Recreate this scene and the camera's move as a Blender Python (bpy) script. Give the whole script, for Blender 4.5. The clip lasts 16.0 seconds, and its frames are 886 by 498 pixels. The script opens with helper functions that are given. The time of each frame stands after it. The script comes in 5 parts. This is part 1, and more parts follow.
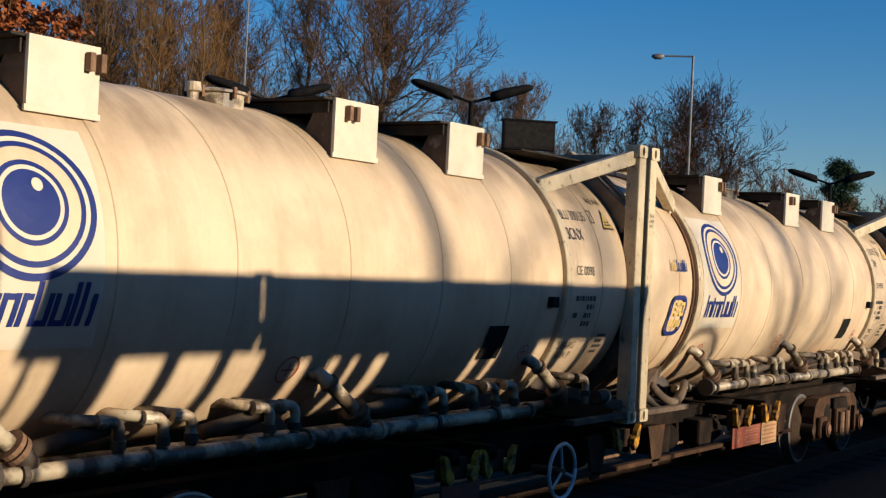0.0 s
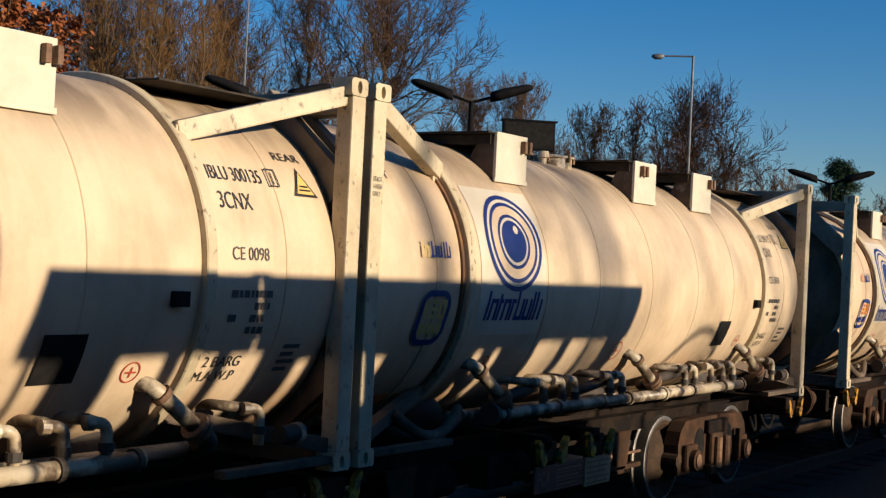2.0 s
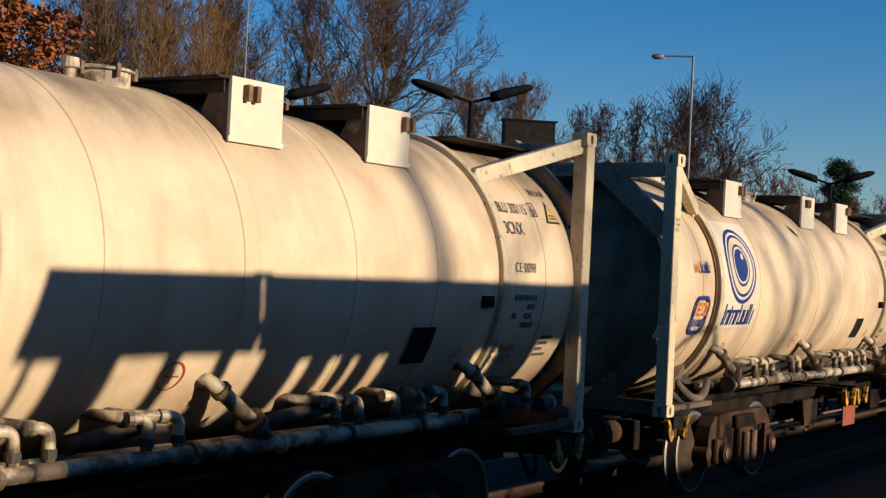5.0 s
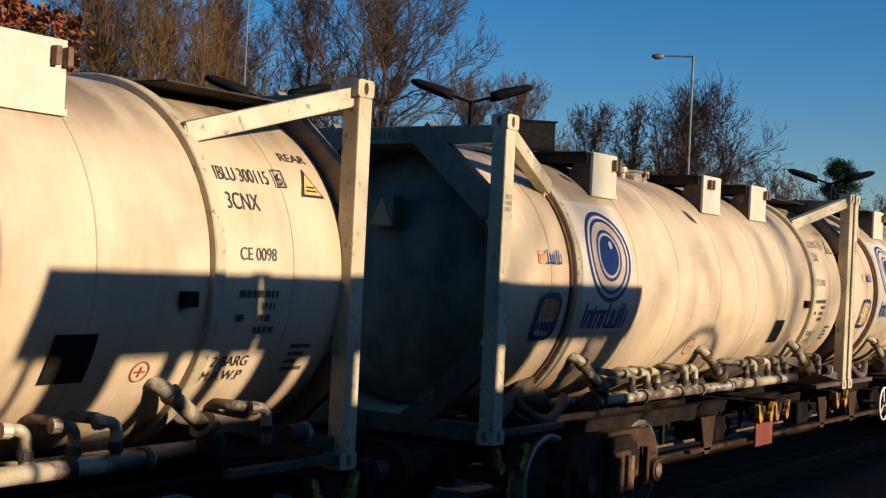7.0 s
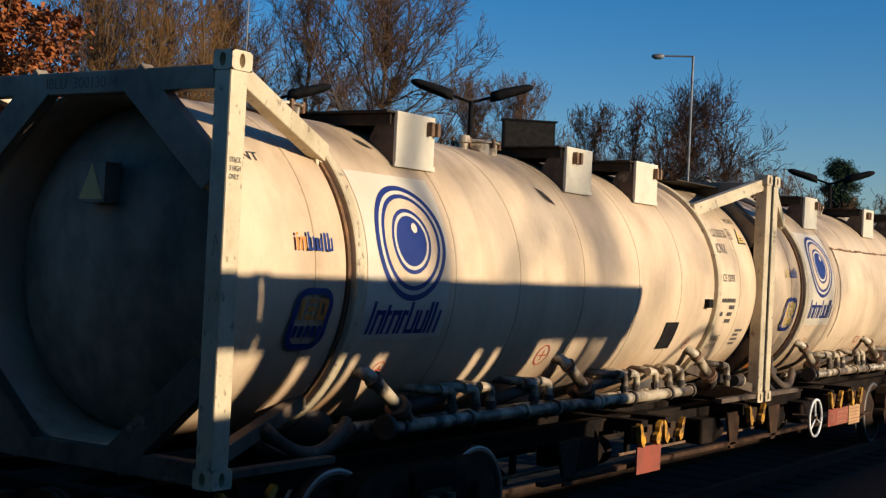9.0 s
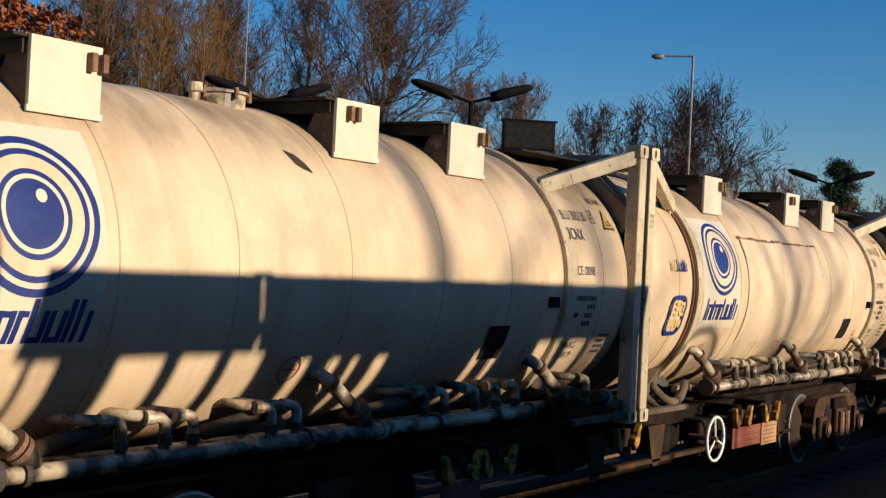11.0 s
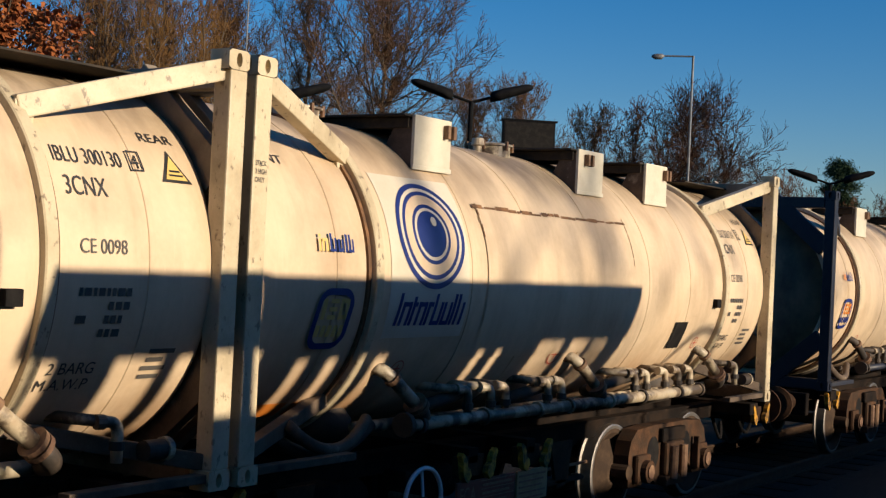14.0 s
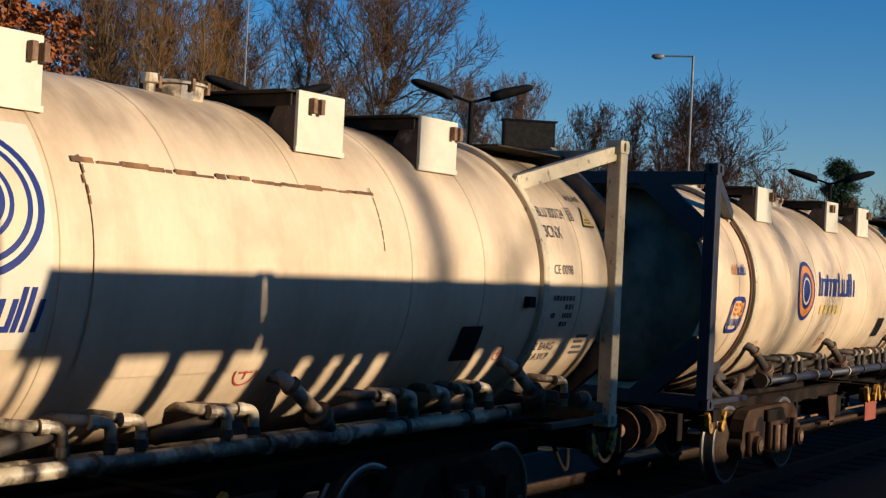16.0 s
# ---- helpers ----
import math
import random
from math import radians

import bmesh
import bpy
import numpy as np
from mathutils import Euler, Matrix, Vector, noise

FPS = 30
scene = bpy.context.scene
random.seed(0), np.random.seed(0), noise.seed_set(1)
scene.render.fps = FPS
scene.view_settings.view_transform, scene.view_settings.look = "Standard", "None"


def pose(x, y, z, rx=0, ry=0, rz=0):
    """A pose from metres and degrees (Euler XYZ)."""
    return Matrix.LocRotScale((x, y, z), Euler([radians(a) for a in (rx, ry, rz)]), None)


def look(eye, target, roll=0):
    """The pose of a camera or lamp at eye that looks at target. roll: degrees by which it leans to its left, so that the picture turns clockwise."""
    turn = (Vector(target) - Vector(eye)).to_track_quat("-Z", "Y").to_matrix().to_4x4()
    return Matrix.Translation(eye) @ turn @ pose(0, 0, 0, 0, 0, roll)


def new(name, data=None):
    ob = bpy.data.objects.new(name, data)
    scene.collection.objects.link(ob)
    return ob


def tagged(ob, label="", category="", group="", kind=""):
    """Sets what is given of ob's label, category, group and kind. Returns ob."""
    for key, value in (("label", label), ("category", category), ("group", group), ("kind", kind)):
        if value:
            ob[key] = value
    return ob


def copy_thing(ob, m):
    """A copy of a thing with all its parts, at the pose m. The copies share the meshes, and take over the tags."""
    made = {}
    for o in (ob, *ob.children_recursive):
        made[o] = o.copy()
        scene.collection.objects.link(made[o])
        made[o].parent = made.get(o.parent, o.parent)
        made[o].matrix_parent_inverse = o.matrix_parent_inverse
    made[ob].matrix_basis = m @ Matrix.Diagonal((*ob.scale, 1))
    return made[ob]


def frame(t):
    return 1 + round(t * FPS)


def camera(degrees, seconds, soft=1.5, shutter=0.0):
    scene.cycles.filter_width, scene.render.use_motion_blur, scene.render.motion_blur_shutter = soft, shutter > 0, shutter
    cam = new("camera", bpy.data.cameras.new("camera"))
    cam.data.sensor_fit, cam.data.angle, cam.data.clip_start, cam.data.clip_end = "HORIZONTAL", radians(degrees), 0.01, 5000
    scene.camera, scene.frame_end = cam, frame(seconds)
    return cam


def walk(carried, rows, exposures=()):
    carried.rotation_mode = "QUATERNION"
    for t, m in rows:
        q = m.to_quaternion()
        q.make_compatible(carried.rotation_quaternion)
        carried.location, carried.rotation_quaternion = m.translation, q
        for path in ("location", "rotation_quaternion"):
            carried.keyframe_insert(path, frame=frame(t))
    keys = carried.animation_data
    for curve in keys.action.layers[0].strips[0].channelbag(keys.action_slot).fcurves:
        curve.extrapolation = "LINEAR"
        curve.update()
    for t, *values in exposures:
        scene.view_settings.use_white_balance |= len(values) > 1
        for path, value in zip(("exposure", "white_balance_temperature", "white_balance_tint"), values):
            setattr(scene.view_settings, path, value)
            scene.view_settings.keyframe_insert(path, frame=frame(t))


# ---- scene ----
# World: x along the track, y across it away from the camera, z up from the rail top.
NEAR = 5.43            # y of the containers' near side
DECK = 1.0             # height of the wagon deck above the rail
LONG, WIDE, HIGH = 9.125, 2.5, 2.591
EYE = 2.38

cam = camera(36.1, 16.0, soft=1.3)
HEADING, PITCH, ROLL = 56.638, 0.7105, 2.752


def eye_pose():
    h, p, r = radians(HEADING), radians(PITCH), radians(ROLL)
    ahead = Vector((math.sin(h) * math.cos(p), math.cos(h) * math.cos(p), math.sin(p)))
    right = Vector((math.cos(h), -math.sin(h), 0))
    up = right.cross(ahead)
    right, up = right * math.cos(r) + up * math.sin(r), up * math.cos(r) - right * math.sin(r)
    m = Matrix((right, up, -ahead)).transposed().to_4x4()
    m.translation = (0, 0, EYE)
    return m


walk(cam, [(0.0, eye_pose()), (16.0, eye_pose())], exposures=[(0.0, 0.48), (16.0, 0.48)])

# x of the second container's front end, second by second
TRAIN = [(0.0, 11.749), (0.5, 10.747), (1.0, 9.473), (1.5, 8.384), (2.0, 7.34), (2.5, 6.324), (3.0, 5.215), (3.5, 4.398), (4.0,
         3.353), (4.2, 2.965), (4.7, 2.025), (5.2, 1.13), (5.7, 0.274), (6.3, -0.661), (6.5, -0.889), (7.0, -1.802), (7.5,
         -2.485), (8.0, -3.378), (8.5, -4.171), (9.0, -4.963), (9.2, -5.299), (9.7, -6.124), (10.2, -6.964), (10.7, -7.813),
         (11.3, -8.85), (11.5, -9.201), (12.0, -10.084), (12.5, -10.991), (13.0, -11.908), (13.5, -12.849), (14.0, -13.934),
         (14.5, -14.771), (15.0, -15.894), (15.5, -16.924), (16.0, -17.944)]

# ---- world and sun ----
SUN_SIDE, SUN_UP = 4.0, 14.0      # degrees: towards +x from straight across the track, and above the horizon
world = bpy.data.worlds.new("sky")
scene.world = world
world.use_nodes = True
wn = world.node_tree
sky = wn.nodes.new("ShaderNodeTexSky")
sky.sky_type, sky.sun_disc = "NISHITA", False
sky.sun_elevation, sky.sun_rotation = radians(SUN_UP), radians(180 - SUN_SIDE)
sky.air_density, sky.dust_density, sky.ozone_density = 1.0, 0.42, 3.5
deep = wn.nodes.new("ShaderNodeHueSaturation")
deep.inputs["Saturation"].default_value = 1.38
wn.links.new(sky.outputs[0], deep.inputs["Color"])
tint = wn.nodes.new("ShaderNodeMix")
tint.data_type, tint.blend_type = "RGBA", "MULTIPLY"
tint.inputs["Factor"].default_value = 1.0
tint.inputs["B"].default_value = (0.95, 0.97, 1.13, 1)
wn.links.new(deep.outputs[0], tint.inputs["A"])
wn.links.new(tint.outputs["Result"], wn.nodes["Background"].inputs[0])
wn.nodes["Background"].inputs[1].default_value = 0.074
sun_data = bpy.data.lights.new("sun", "SUN")
sun_data.energy, sun_data.angle, sun_data.color = 5.0, radians(0.53), (1.0, 0.838, 0.632)
sun = new("sun", sun_data)
towards = Vector((math.sin(radians(SUN_SIDE)) * math.cos(radians(SUN_UP)), -math.cos(radians(SUN_SIDE)) * math.cos(radians(SUN_UP)), math.sin(radians(SUN_UP))))
sun.matrix_world = look(towards * 60, (0, 0, 0))


# ---- materials ----
def material(name, colour, rough=0.6, metal=0.0, spots=None, spot_at=0.55, spot_wide=0.12, scale=3.0, stretch=(1, 1, 1), grain=0.06,
             grain_scale=60.0, bump=0.15, vary=0.0, specular=0.5):
    """A surface with a base colour, patches of a second colour, fine grain and bump, in the thing's own space."""
    m = bpy.data.materials.new(name)
    m.use_nodes = True
    nt = m.node_tree
    n, k = nt.nodes, nt.links.new
    b = n["Principled BSDF"]
    b.inputs["Roughness"].default_value, b.inputs["Metallic"].default_value = rough, metal
    b.inputs["Specular IOR Level"].default_value = specular
    co = n.new("ShaderNodeTexCoord")
    mp = n.new("ShaderNodeMapping")
    mp.inputs["Scale"].default_value = stretch
    k(co.outputs["Object"], mp.inputs[0])
    big = n.new("ShaderNodeTexNoise")
    big.inputs["Scale"].default_value, big.inputs["Detail"].default_value, big.inputs["Roughness"].default_value = scale, 8.0, 0.62
    k(mp.outputs[0], big.inputs["Vector"])
    fine = n.new("ShaderNodeTexNoise")
    fine.inputs["Scale"].default_value, fine.inputs["Detail"].default_value = grain_scale, 4.0
    k(co.outputs["Object"], fine.inputs["Vector"])
    ramp = n.new("ShaderNodeMapRange")
    ramp.inputs["From Min"].default_value, ramp.inputs["From Max"].default_value = spot_at - spot_wide, spot_at + spot_wide
    k(big.outputs["Fac"], ramp.inputs["Value"])
    mix = n.new("ShaderNodeMix")
    mix.data_type = "RGBA"
    mix.inputs["A"].default_value = (*colour, 1)
    mix.inputs["B"].default_value = (*(spots or [c * 0.8 for c in colour]), 1)
    k(ramp.outputs[0], mix.inputs["Factor"])
    hsv = n.new("ShaderNodeHueSaturation")
    gr = n.new("ShaderNodeMapRange")
    gr.inputs["To Min"].default_value, gr.inputs["To Max"].default_value = 1 - grain * 2, 1 + grain * 2
    k(fine.outputs["Fac"], gr.inputs["Value"])
    k(mix.outputs["Result"], hsv.inputs["Color"])
    last = gr.outputs[0]
    if vary:
        info = n.new("ShaderNodeObjectInfo")
        vr = n.new("ShaderNodeMapRange")
        vr.inputs["To Min"].default_value, vr.inputs["To Max"].default_value = 1 - vary, 1 + vary
        k(info.outputs["Random"], vr.inputs["Value"])
        mul = n.new("ShaderNodeMath")
        mul.operation = "MULTIPLY"
        k(last, mul.inputs[0])
        k(vr.outputs[0], mul.inputs[1])
        last = mul.outputs[0]
    k(last, hsv.inputs["Value"])
    k(hsv.outputs[0], b.inputs["Base Color"])
    rr = n.new("ShaderNodeMapRange")
    rr.inputs["To Min"].default_value, rr.inputs["To Max"].default_value = max(0.05, rough - 0.12), min(1, rough + 0.15)
    k(big.outputs["Fac"], rr.inputs["Value"])
    k(rr.outputs[0], b.inputs["Roughness"])
    if bump:
        bp = n.new("ShaderNodeBump")
        bp.inputs["Strength"].default_value, bp.inputs["Distance"].default_value = bump, 0.01
        k(fine.outputs["Fac"], bp.inputs["Height"])
        k(bp.outputs[0], b.inputs["Normal"])
    return m


def grimy(m, colour, scale, stretch, at, wide, amount=0.8):
    """Adds a second layer of patches to a material made above."""
    nt = m.node_tree
    n, k = nt.nodes, nt.links.new
    hsv = next(x for x in n if x.type == "HUE_SAT")
    src = hsv.inputs["Color"].links[0].from_socket
    co = n.new("ShaderNodeTexCoord")
    mp = n.new("ShaderNodeMapping")
    mp.inputs["Scale"].default_value = stretch
    mp.inputs["Location"].default_value = (3.7, 1.3, 8.1)
    k(co.outputs["Object"], mp.inputs[0])
    no = n.new("ShaderNodeTexNoise")
    no.inputs["Scale"].default_value, no.inputs["Detail"].default_value, no.inputs["Roughness"].default_value = scale, 6.0, 0.6
    k(mp.outputs[0], no.inputs["Vector"])
    ramp = n.new("ShaderNodeMapRange")
    ramp.inputs["From Min"].default_value, ramp.inputs["From Max"].default_value = at - wide, at + wide
    ramp.inputs["To Max"].default_value = amount
    k(no.outputs["Fac"], ramp.inputs["Value"])
    mix = n.new("ShaderNodeMix")
    mix.data_type = "RGBA"
    mix.inputs["B"].default_value = (*colour, 1)
    k(src, mix.inputs["A"])
    k(ramp.outputs[0], mix.inputs["Factor"])
    k(mix.outputs["Result"], hsv.inputs["Color"])
    return m


CREAM = grimy(material("cream tank paint", (0.625, 0.482, 0.322), 0.5, spots=(0.51, 0.375, 0.24), spot_at=0.58, spot_wide=0.16, scale=1.3,
                       stretch=(1.4, 1.0, 0.35), grain=0.03, grain_scale=25, bump=0.05), (0.26, 0.18, 0.10), 2.2, (2.4, 0.6, 0.35), 0.63, 0.13, 0.3)
grimy(CREAM, (0.18, 0.105, 0.05), 1.4, (1.1, 0.9, 1.0), 0.62, 0.14, 0.4)
FRAME = grimy(material("chipped cream frame paint", (0.53, 0.44, 0.29), 0.5, spots=(0.38, 0.305, 0.19), scale=3.0, grain=0.05, bump=0.12),
              (0.11, 0.075, 0.05), 20.0, (1, 1, 0.6), 0.63, 0.03, 0.7)
# Darker copy of the frame paint; shade low down is put into its colour.
SHADED_FRAME = grimy(material("dusty frame paint darkened for shade", (0.11, 0.075, 0.048), 0.8, spots=(0.05, 0.033, 0.021), scale=4.0, grain=0.1, bump=0.2),
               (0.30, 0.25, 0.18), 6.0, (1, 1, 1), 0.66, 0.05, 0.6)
# End faces: some dirt, and the shade they stand in mixed into the colour.
SHADED_END = grimy(material("dirty tank end paint darkened for shade", (0.27, 0.215, 0.15), 0.65, spots=(0.15, 0.115, 0.08), scale=2.0, grain=0.06, bump=0.1),
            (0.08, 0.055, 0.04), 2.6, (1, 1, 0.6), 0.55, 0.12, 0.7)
FADED = material("faded buff print", (0.30, 0.14, 0.075), 0.65, spots=(0.20, 0.08, 0.045), scale=20, bump=0)
WHITE = material("white plate paint", (0.57, 0.515, 0.40), 0.45, spots=(0.50, 0.445, 0.335), scale=5, grain=0.03, bump=0.04)
STICKER = material("white vinyl sticker", (0.58, 0.515, 0.40), 0.4, spots=(0.52, 0.445, 0.33), scale=2, grain=0.02, bump=0.02)
RUST_LINE = material("brown grime in the ring gap", (0.10, 0.05, 0.022), 0.85, spots=(0.26, 0.13, 0.055), scale=6)
BLUE = material("dark blue vinyl", (0.012, 0.024, 0.13), 0.4, spots=(0.02, 0.035, 0.16), grain=0.03, bump=0.0)
ORANGE = material("orange vinyl", (0.62, 0.20, 0.03), 0.45, grain=0.03, bump=0.0)
YELLOW = material("faded yellow vinyl", (0.60, 0.42, 0.13), 0.5, grain=0.05, bump=0.0)
INK = material("black lettering", (0.02, 0.02, 0.022), 0.5, spots=(0.06, 0.055, 0.05), grain=0.1, grain_scale=90, bump=0)
GREY_INK = material("worn grey lettering", (0.085, 0.075, 0.065), 0.6, grain=0.1, bump=0)
RED_INK = material("red mark", (0.42, 0.06, 0.03), 0.5, bump=0)
BLACK = material("black panel", (0.010, 0.009, 0.009), 0.85, spots=(0.02, 0.018, 0.016), scale=8, specular=0.1)
DARK_STEEL = material("dark walkway steel", (0.03, 0.026, 0.022), 0.85, spots=(0.06, 0.045, 0.032), scale=7, specular=0.15)
# Dark patches are grime, spread wider to put shade into the pipes' colour.
PIPE = grimy(material("cream pipe paint with grime and shade patches", (0.46, 0.39, 0.275), 0.45, spots=(0.36, 0.265, 0.16), scale=6, grain=0.05, bump=0.1), (0.06, 0.038, 0.025), 5.0, (1, 1, 1), 0.505, 0.06, 0.9)
DARK_PIPE = material("blackened pipe", (0.03, 0.023, 0.018), 0.7, spots=(0.085, 0.058, 0.036), scale=5)
FLANGE = material("rusty flange", (0.11, 0.055, 0.03), 0.8, spots=(0.22, 0.13, 0.07), scale=12, grain=0.12)
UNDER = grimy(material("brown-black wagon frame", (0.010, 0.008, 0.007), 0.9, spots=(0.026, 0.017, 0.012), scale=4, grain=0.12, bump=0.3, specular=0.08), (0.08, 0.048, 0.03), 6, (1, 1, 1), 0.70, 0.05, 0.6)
BOGIE = grimy(material("rust-brown bogie casting", (0.045, 0.025, 0.015), 0.9, spots=(0.09, 0.046, 0.025), scale=5, grain=0.15, bump=0.4, specular=0.1), (0.04, 0.028, 0.02), 7, (1, 1, 1), 0.55, 0.1, 0.8)
JAW = material("yellow spigot paint", (0.62, 0.29, 0.015), 0.6, spots=(0.09, 0.05, 0.018), spot_at=0.50, scale=14, grain=0.08)
RED_PLATE = material("red-brown data panel", (0.24, 0.05, 0.026), 0.65, spots=(0.15, 0.04, 0.022), scale=8)
PALE_PLATE = material("pale buff data panel", (0.44, 0.27, 0.13), 0.6, spots=(0.32, 0.18, 0.08), scale=9)
BRIGHT = material("polished steel tread", (0.34, 0.31, 0.28), 0.45, metal=1.0, bump=0.03)
WHEEL = material("brown wheel web", (0.04, 0.026, 0.018), 0.85, spots=(0.075, 0.048, 0.03), scale=6, specular=0.12)
HANDWHEEL = material("white handwheel paint", (0.78, 0.77, 0.74), 0.45, bump=0.02)
BLUE_FRAME = material("dark blue frame paint", (0.009, 0.012, 0.025), 0.55, spots=(0.02, 0.022, 0.03), scale=5, grain=0.08)
BARK = material("grey-brown bark", (0.10, 0.075, 0.052), 0.9, spots=(0.065, 0.05, 0.037), scale=3, grain=0.15, bump=0.4, vary=0.15, specular=0.1)
TWIG = material("brown twigs", (0.075, 0.044, 0.025), 0.9, spots=(0.10, 0.055, 0.028), scale=0.6, grain=0.12, bump=0, vary=0.15, specular=0.1)
TWIG_RED = material("russet twigs", (0.062, 0.030, 0.018), 0.9, spots=(0.088, 0.044, 0.024), scale=0.5, grain=0.12, bump=0, vary=0.2, specular=0.1)
TWIG_OLIVE = material("ochre willow twigs", (0.135, 0.073, 0.025), 0.9, spots=(0.085, 0.042, 0.018), scale=0.5, grain=0.12, bump=0, vary=0.2, specular=0.1)
LEAF = material("orange autumn leaves", (0.27, 0.085, 0.022), 0.8, spots=(0.15, 0.04, 0.014), scale=1.2, grain=0.1, grain_scale=9, bump=0, specular=0.2)
NEEDLE = material("dark pine needles", (0.022, 0.04, 0.02), 0.85, spots=(0.035, 0.055, 0.025), scale=1.5, bump=0, specular=0.1)
LAMP_BLACK = material("black lamp casing", (0.006, 0.006, 0.007), 0.85, spots=(0.012, 0.012, 0.012), scale=8, bump=0.03, specular=0.08)
GALV = material("galvanised lamp column", (0.16, 0.165, 0.17), 0.6, metal=0.4, spots=(0.11, 0.11, 0.115), scale=4)
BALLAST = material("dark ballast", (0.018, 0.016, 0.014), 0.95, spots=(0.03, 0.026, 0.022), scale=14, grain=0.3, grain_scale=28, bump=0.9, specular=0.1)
EARTH = material("rough winter ground", (0.07, 0.06, 0.035), 0.95, spots=(0.10, 0.075, 0.04), scale=0.5, grain=0.2, bump=0.6, specular=0.1)
CONCRETE = material("platform asphalt", (0.055, 0.053, 0.05), 0.9, spots=(0.075, 0.072, 0.068), scale=1.5, grain=0.1, bump=0.3)
TIMBER = material("near-black sleeper", (0.016, 0.013, 0.011), 0.95, spots=(0.026, 0.021, 0.017), scale=6, stretch=(4, 0.6, 1), bump=0.5, specular=0.08)
RAIL = material("brown rail steel", (0.04, 0.024, 0.016), 0.85, spots=(0.065, 0.04, 0.024), scale=8, specular=0.15)
BRICK = material("soot-browned brick", (0.16, 0.085, 0.055), 0.9, spots=(0.10, 0.06, 0.042), scale=4, grain=0.15, bump=0.3, specular=0.1)
SHELTER = material("grey shelter cladding", (0.25, 0.26, 0.27), 0.6, spots=(0.2, 0.2, 0.21), scale=3)


def settled(m, colour, z_from, z_full, scale, stretch, at, wide, amount):
    """Patchy dirt that has settled between two heights of the thing."""
    nt = m.node_tree
    n, k = nt.nodes, nt.links.new
    hsv = next(x for x in n if x.type == "HUE_SAT")
    src = hsv.inputs["Color"].links[0].from_socket
    co = n.new("ShaderNodeTexCoord")
    sep = n.new("ShaderNodeSeparateXYZ")
    k(co.outputs["Object"], sep.inputs[0])
    level = n.new("ShaderNodeMapRange")
    level.interpolation_type = "SMOOTHSTEP"
    level.inputs["From Min"].default_value, level.inputs["From Max"].default_value = z_from, z_full
    k(sep.outputs["Z"], level.inputs["Value"])
    mp = n.new("ShaderNodeMapping")
    mp.inputs["Scale"].default_value = stretch
    k(co.outputs["Object"], mp.inputs[0])
    no = n.new("ShaderNodeTexNoise")
    no.inputs["Scale"].default_value, no.inputs["Detail"].default_value, no.inputs["Roughness"].default_value = scale, 7.0, 0.65
    k(mp.outputs[0], no.inputs["Vector"])
    ramp = n.new("ShaderNodeMapRange")
    ramp.inputs["From Min"].default_value, ramp.inputs["From Max"].default_value = at - wide, at + wide
    ramp.inputs["To Max"].default_value = amount
    k(no.outputs["Fac"], ramp.inputs["Value"])
    mul = n.new("ShaderNodeMath")
    mul.operation = "MULTIPLY"
    k(level.outputs[0], mul.inputs[0])
    k(ramp.outputs[0], mul.inputs[1])
    mix = n.new("ShaderNodeMix")
    mix.data_type = "RGBA"
    mix.inputs["B"].default_value = (*colour, 1)
    k(src, mix.inputs["A"])
    k(mul.outputs[0], mix.inputs["Factor"])
    k(mix.outputs["Result"], hsv.inputs["Color"])
    return m


settled(CREAM, (0.13, 0.085, 0.05), 1.80, 2.38, 1.7, (1.6, 0.5, 0.5), 0.47, 0.16, 0.85)      # soot on the crown of the tank
settled(CREAM, (0.34, 0.15, 0.05), 0.75, 0.25, 1.6, (1.2, 0.7, 0.7), 0.52, 0.14, 0.75)       # rusty spillage on the belly


# ---- mesh helpers ----
def part(name, bm, mat, parent=None, label="", smooth=False):
    me = bpy.data.meshes.new(name)
    bm.normal_update()
    bm.to_mesh(me)
    bm.free()
    if smooth:
        me.polygons.foreach_set("use_smooth", [True] * len(me.polygons))
    me.materials.append(mat)
    ob = new(name, me)
    ob.parent = parent
    if label:
        tagged(ob, label)
    return ob


def raw(name, verts, faces, mat, parent=None, label="", smooth=False):
    me = bpy.data.meshes.new(name)
    me.from_pydata(verts, [], faces)
    me.update()
    if smooth:
        me.polygons.foreach_set("use_smooth", [True] * len(me.polygons))
    me.materials.append(mat)
    ob = new(name, me)
    ob.parent = parent
    if label:
        tagged(ob, label)
    return ob


def thing(name, label, category, m=None, group="", kind=""):
    ob = new(name)
    ob.empty_display_size = 0.2
    tagged(ob, label, category, group, kind)
    if m is not None:
        ob.matrix_world = m
    return ob


def add_box(bm, lo, hi, bevel=0.0, turn=None):
    lo, hi = Vector(lo), Vector(hi)
    size = hi - lo
    m = Matrix.Translation((lo + hi) / 2) @ (turn or Matrix()) @ Matrix.Diagonal((*size, 1))
    made = bmesh.ops.create_cube(bm, size=1.0, matrix=m)
    if bevel:
        edges = list({e for v in made["verts"] for e in v.link_edges})
        bmesh.ops.bevel(bm, geom=edges, offset=bevel, segments=2, profile=0.6, affect="EDGES", clamp_overlap=True)
    return bm


def box(lo, hi, bevel=0.008, turn=None):
    return add_box(bmesh.new(), lo, hi, bevel, turn)


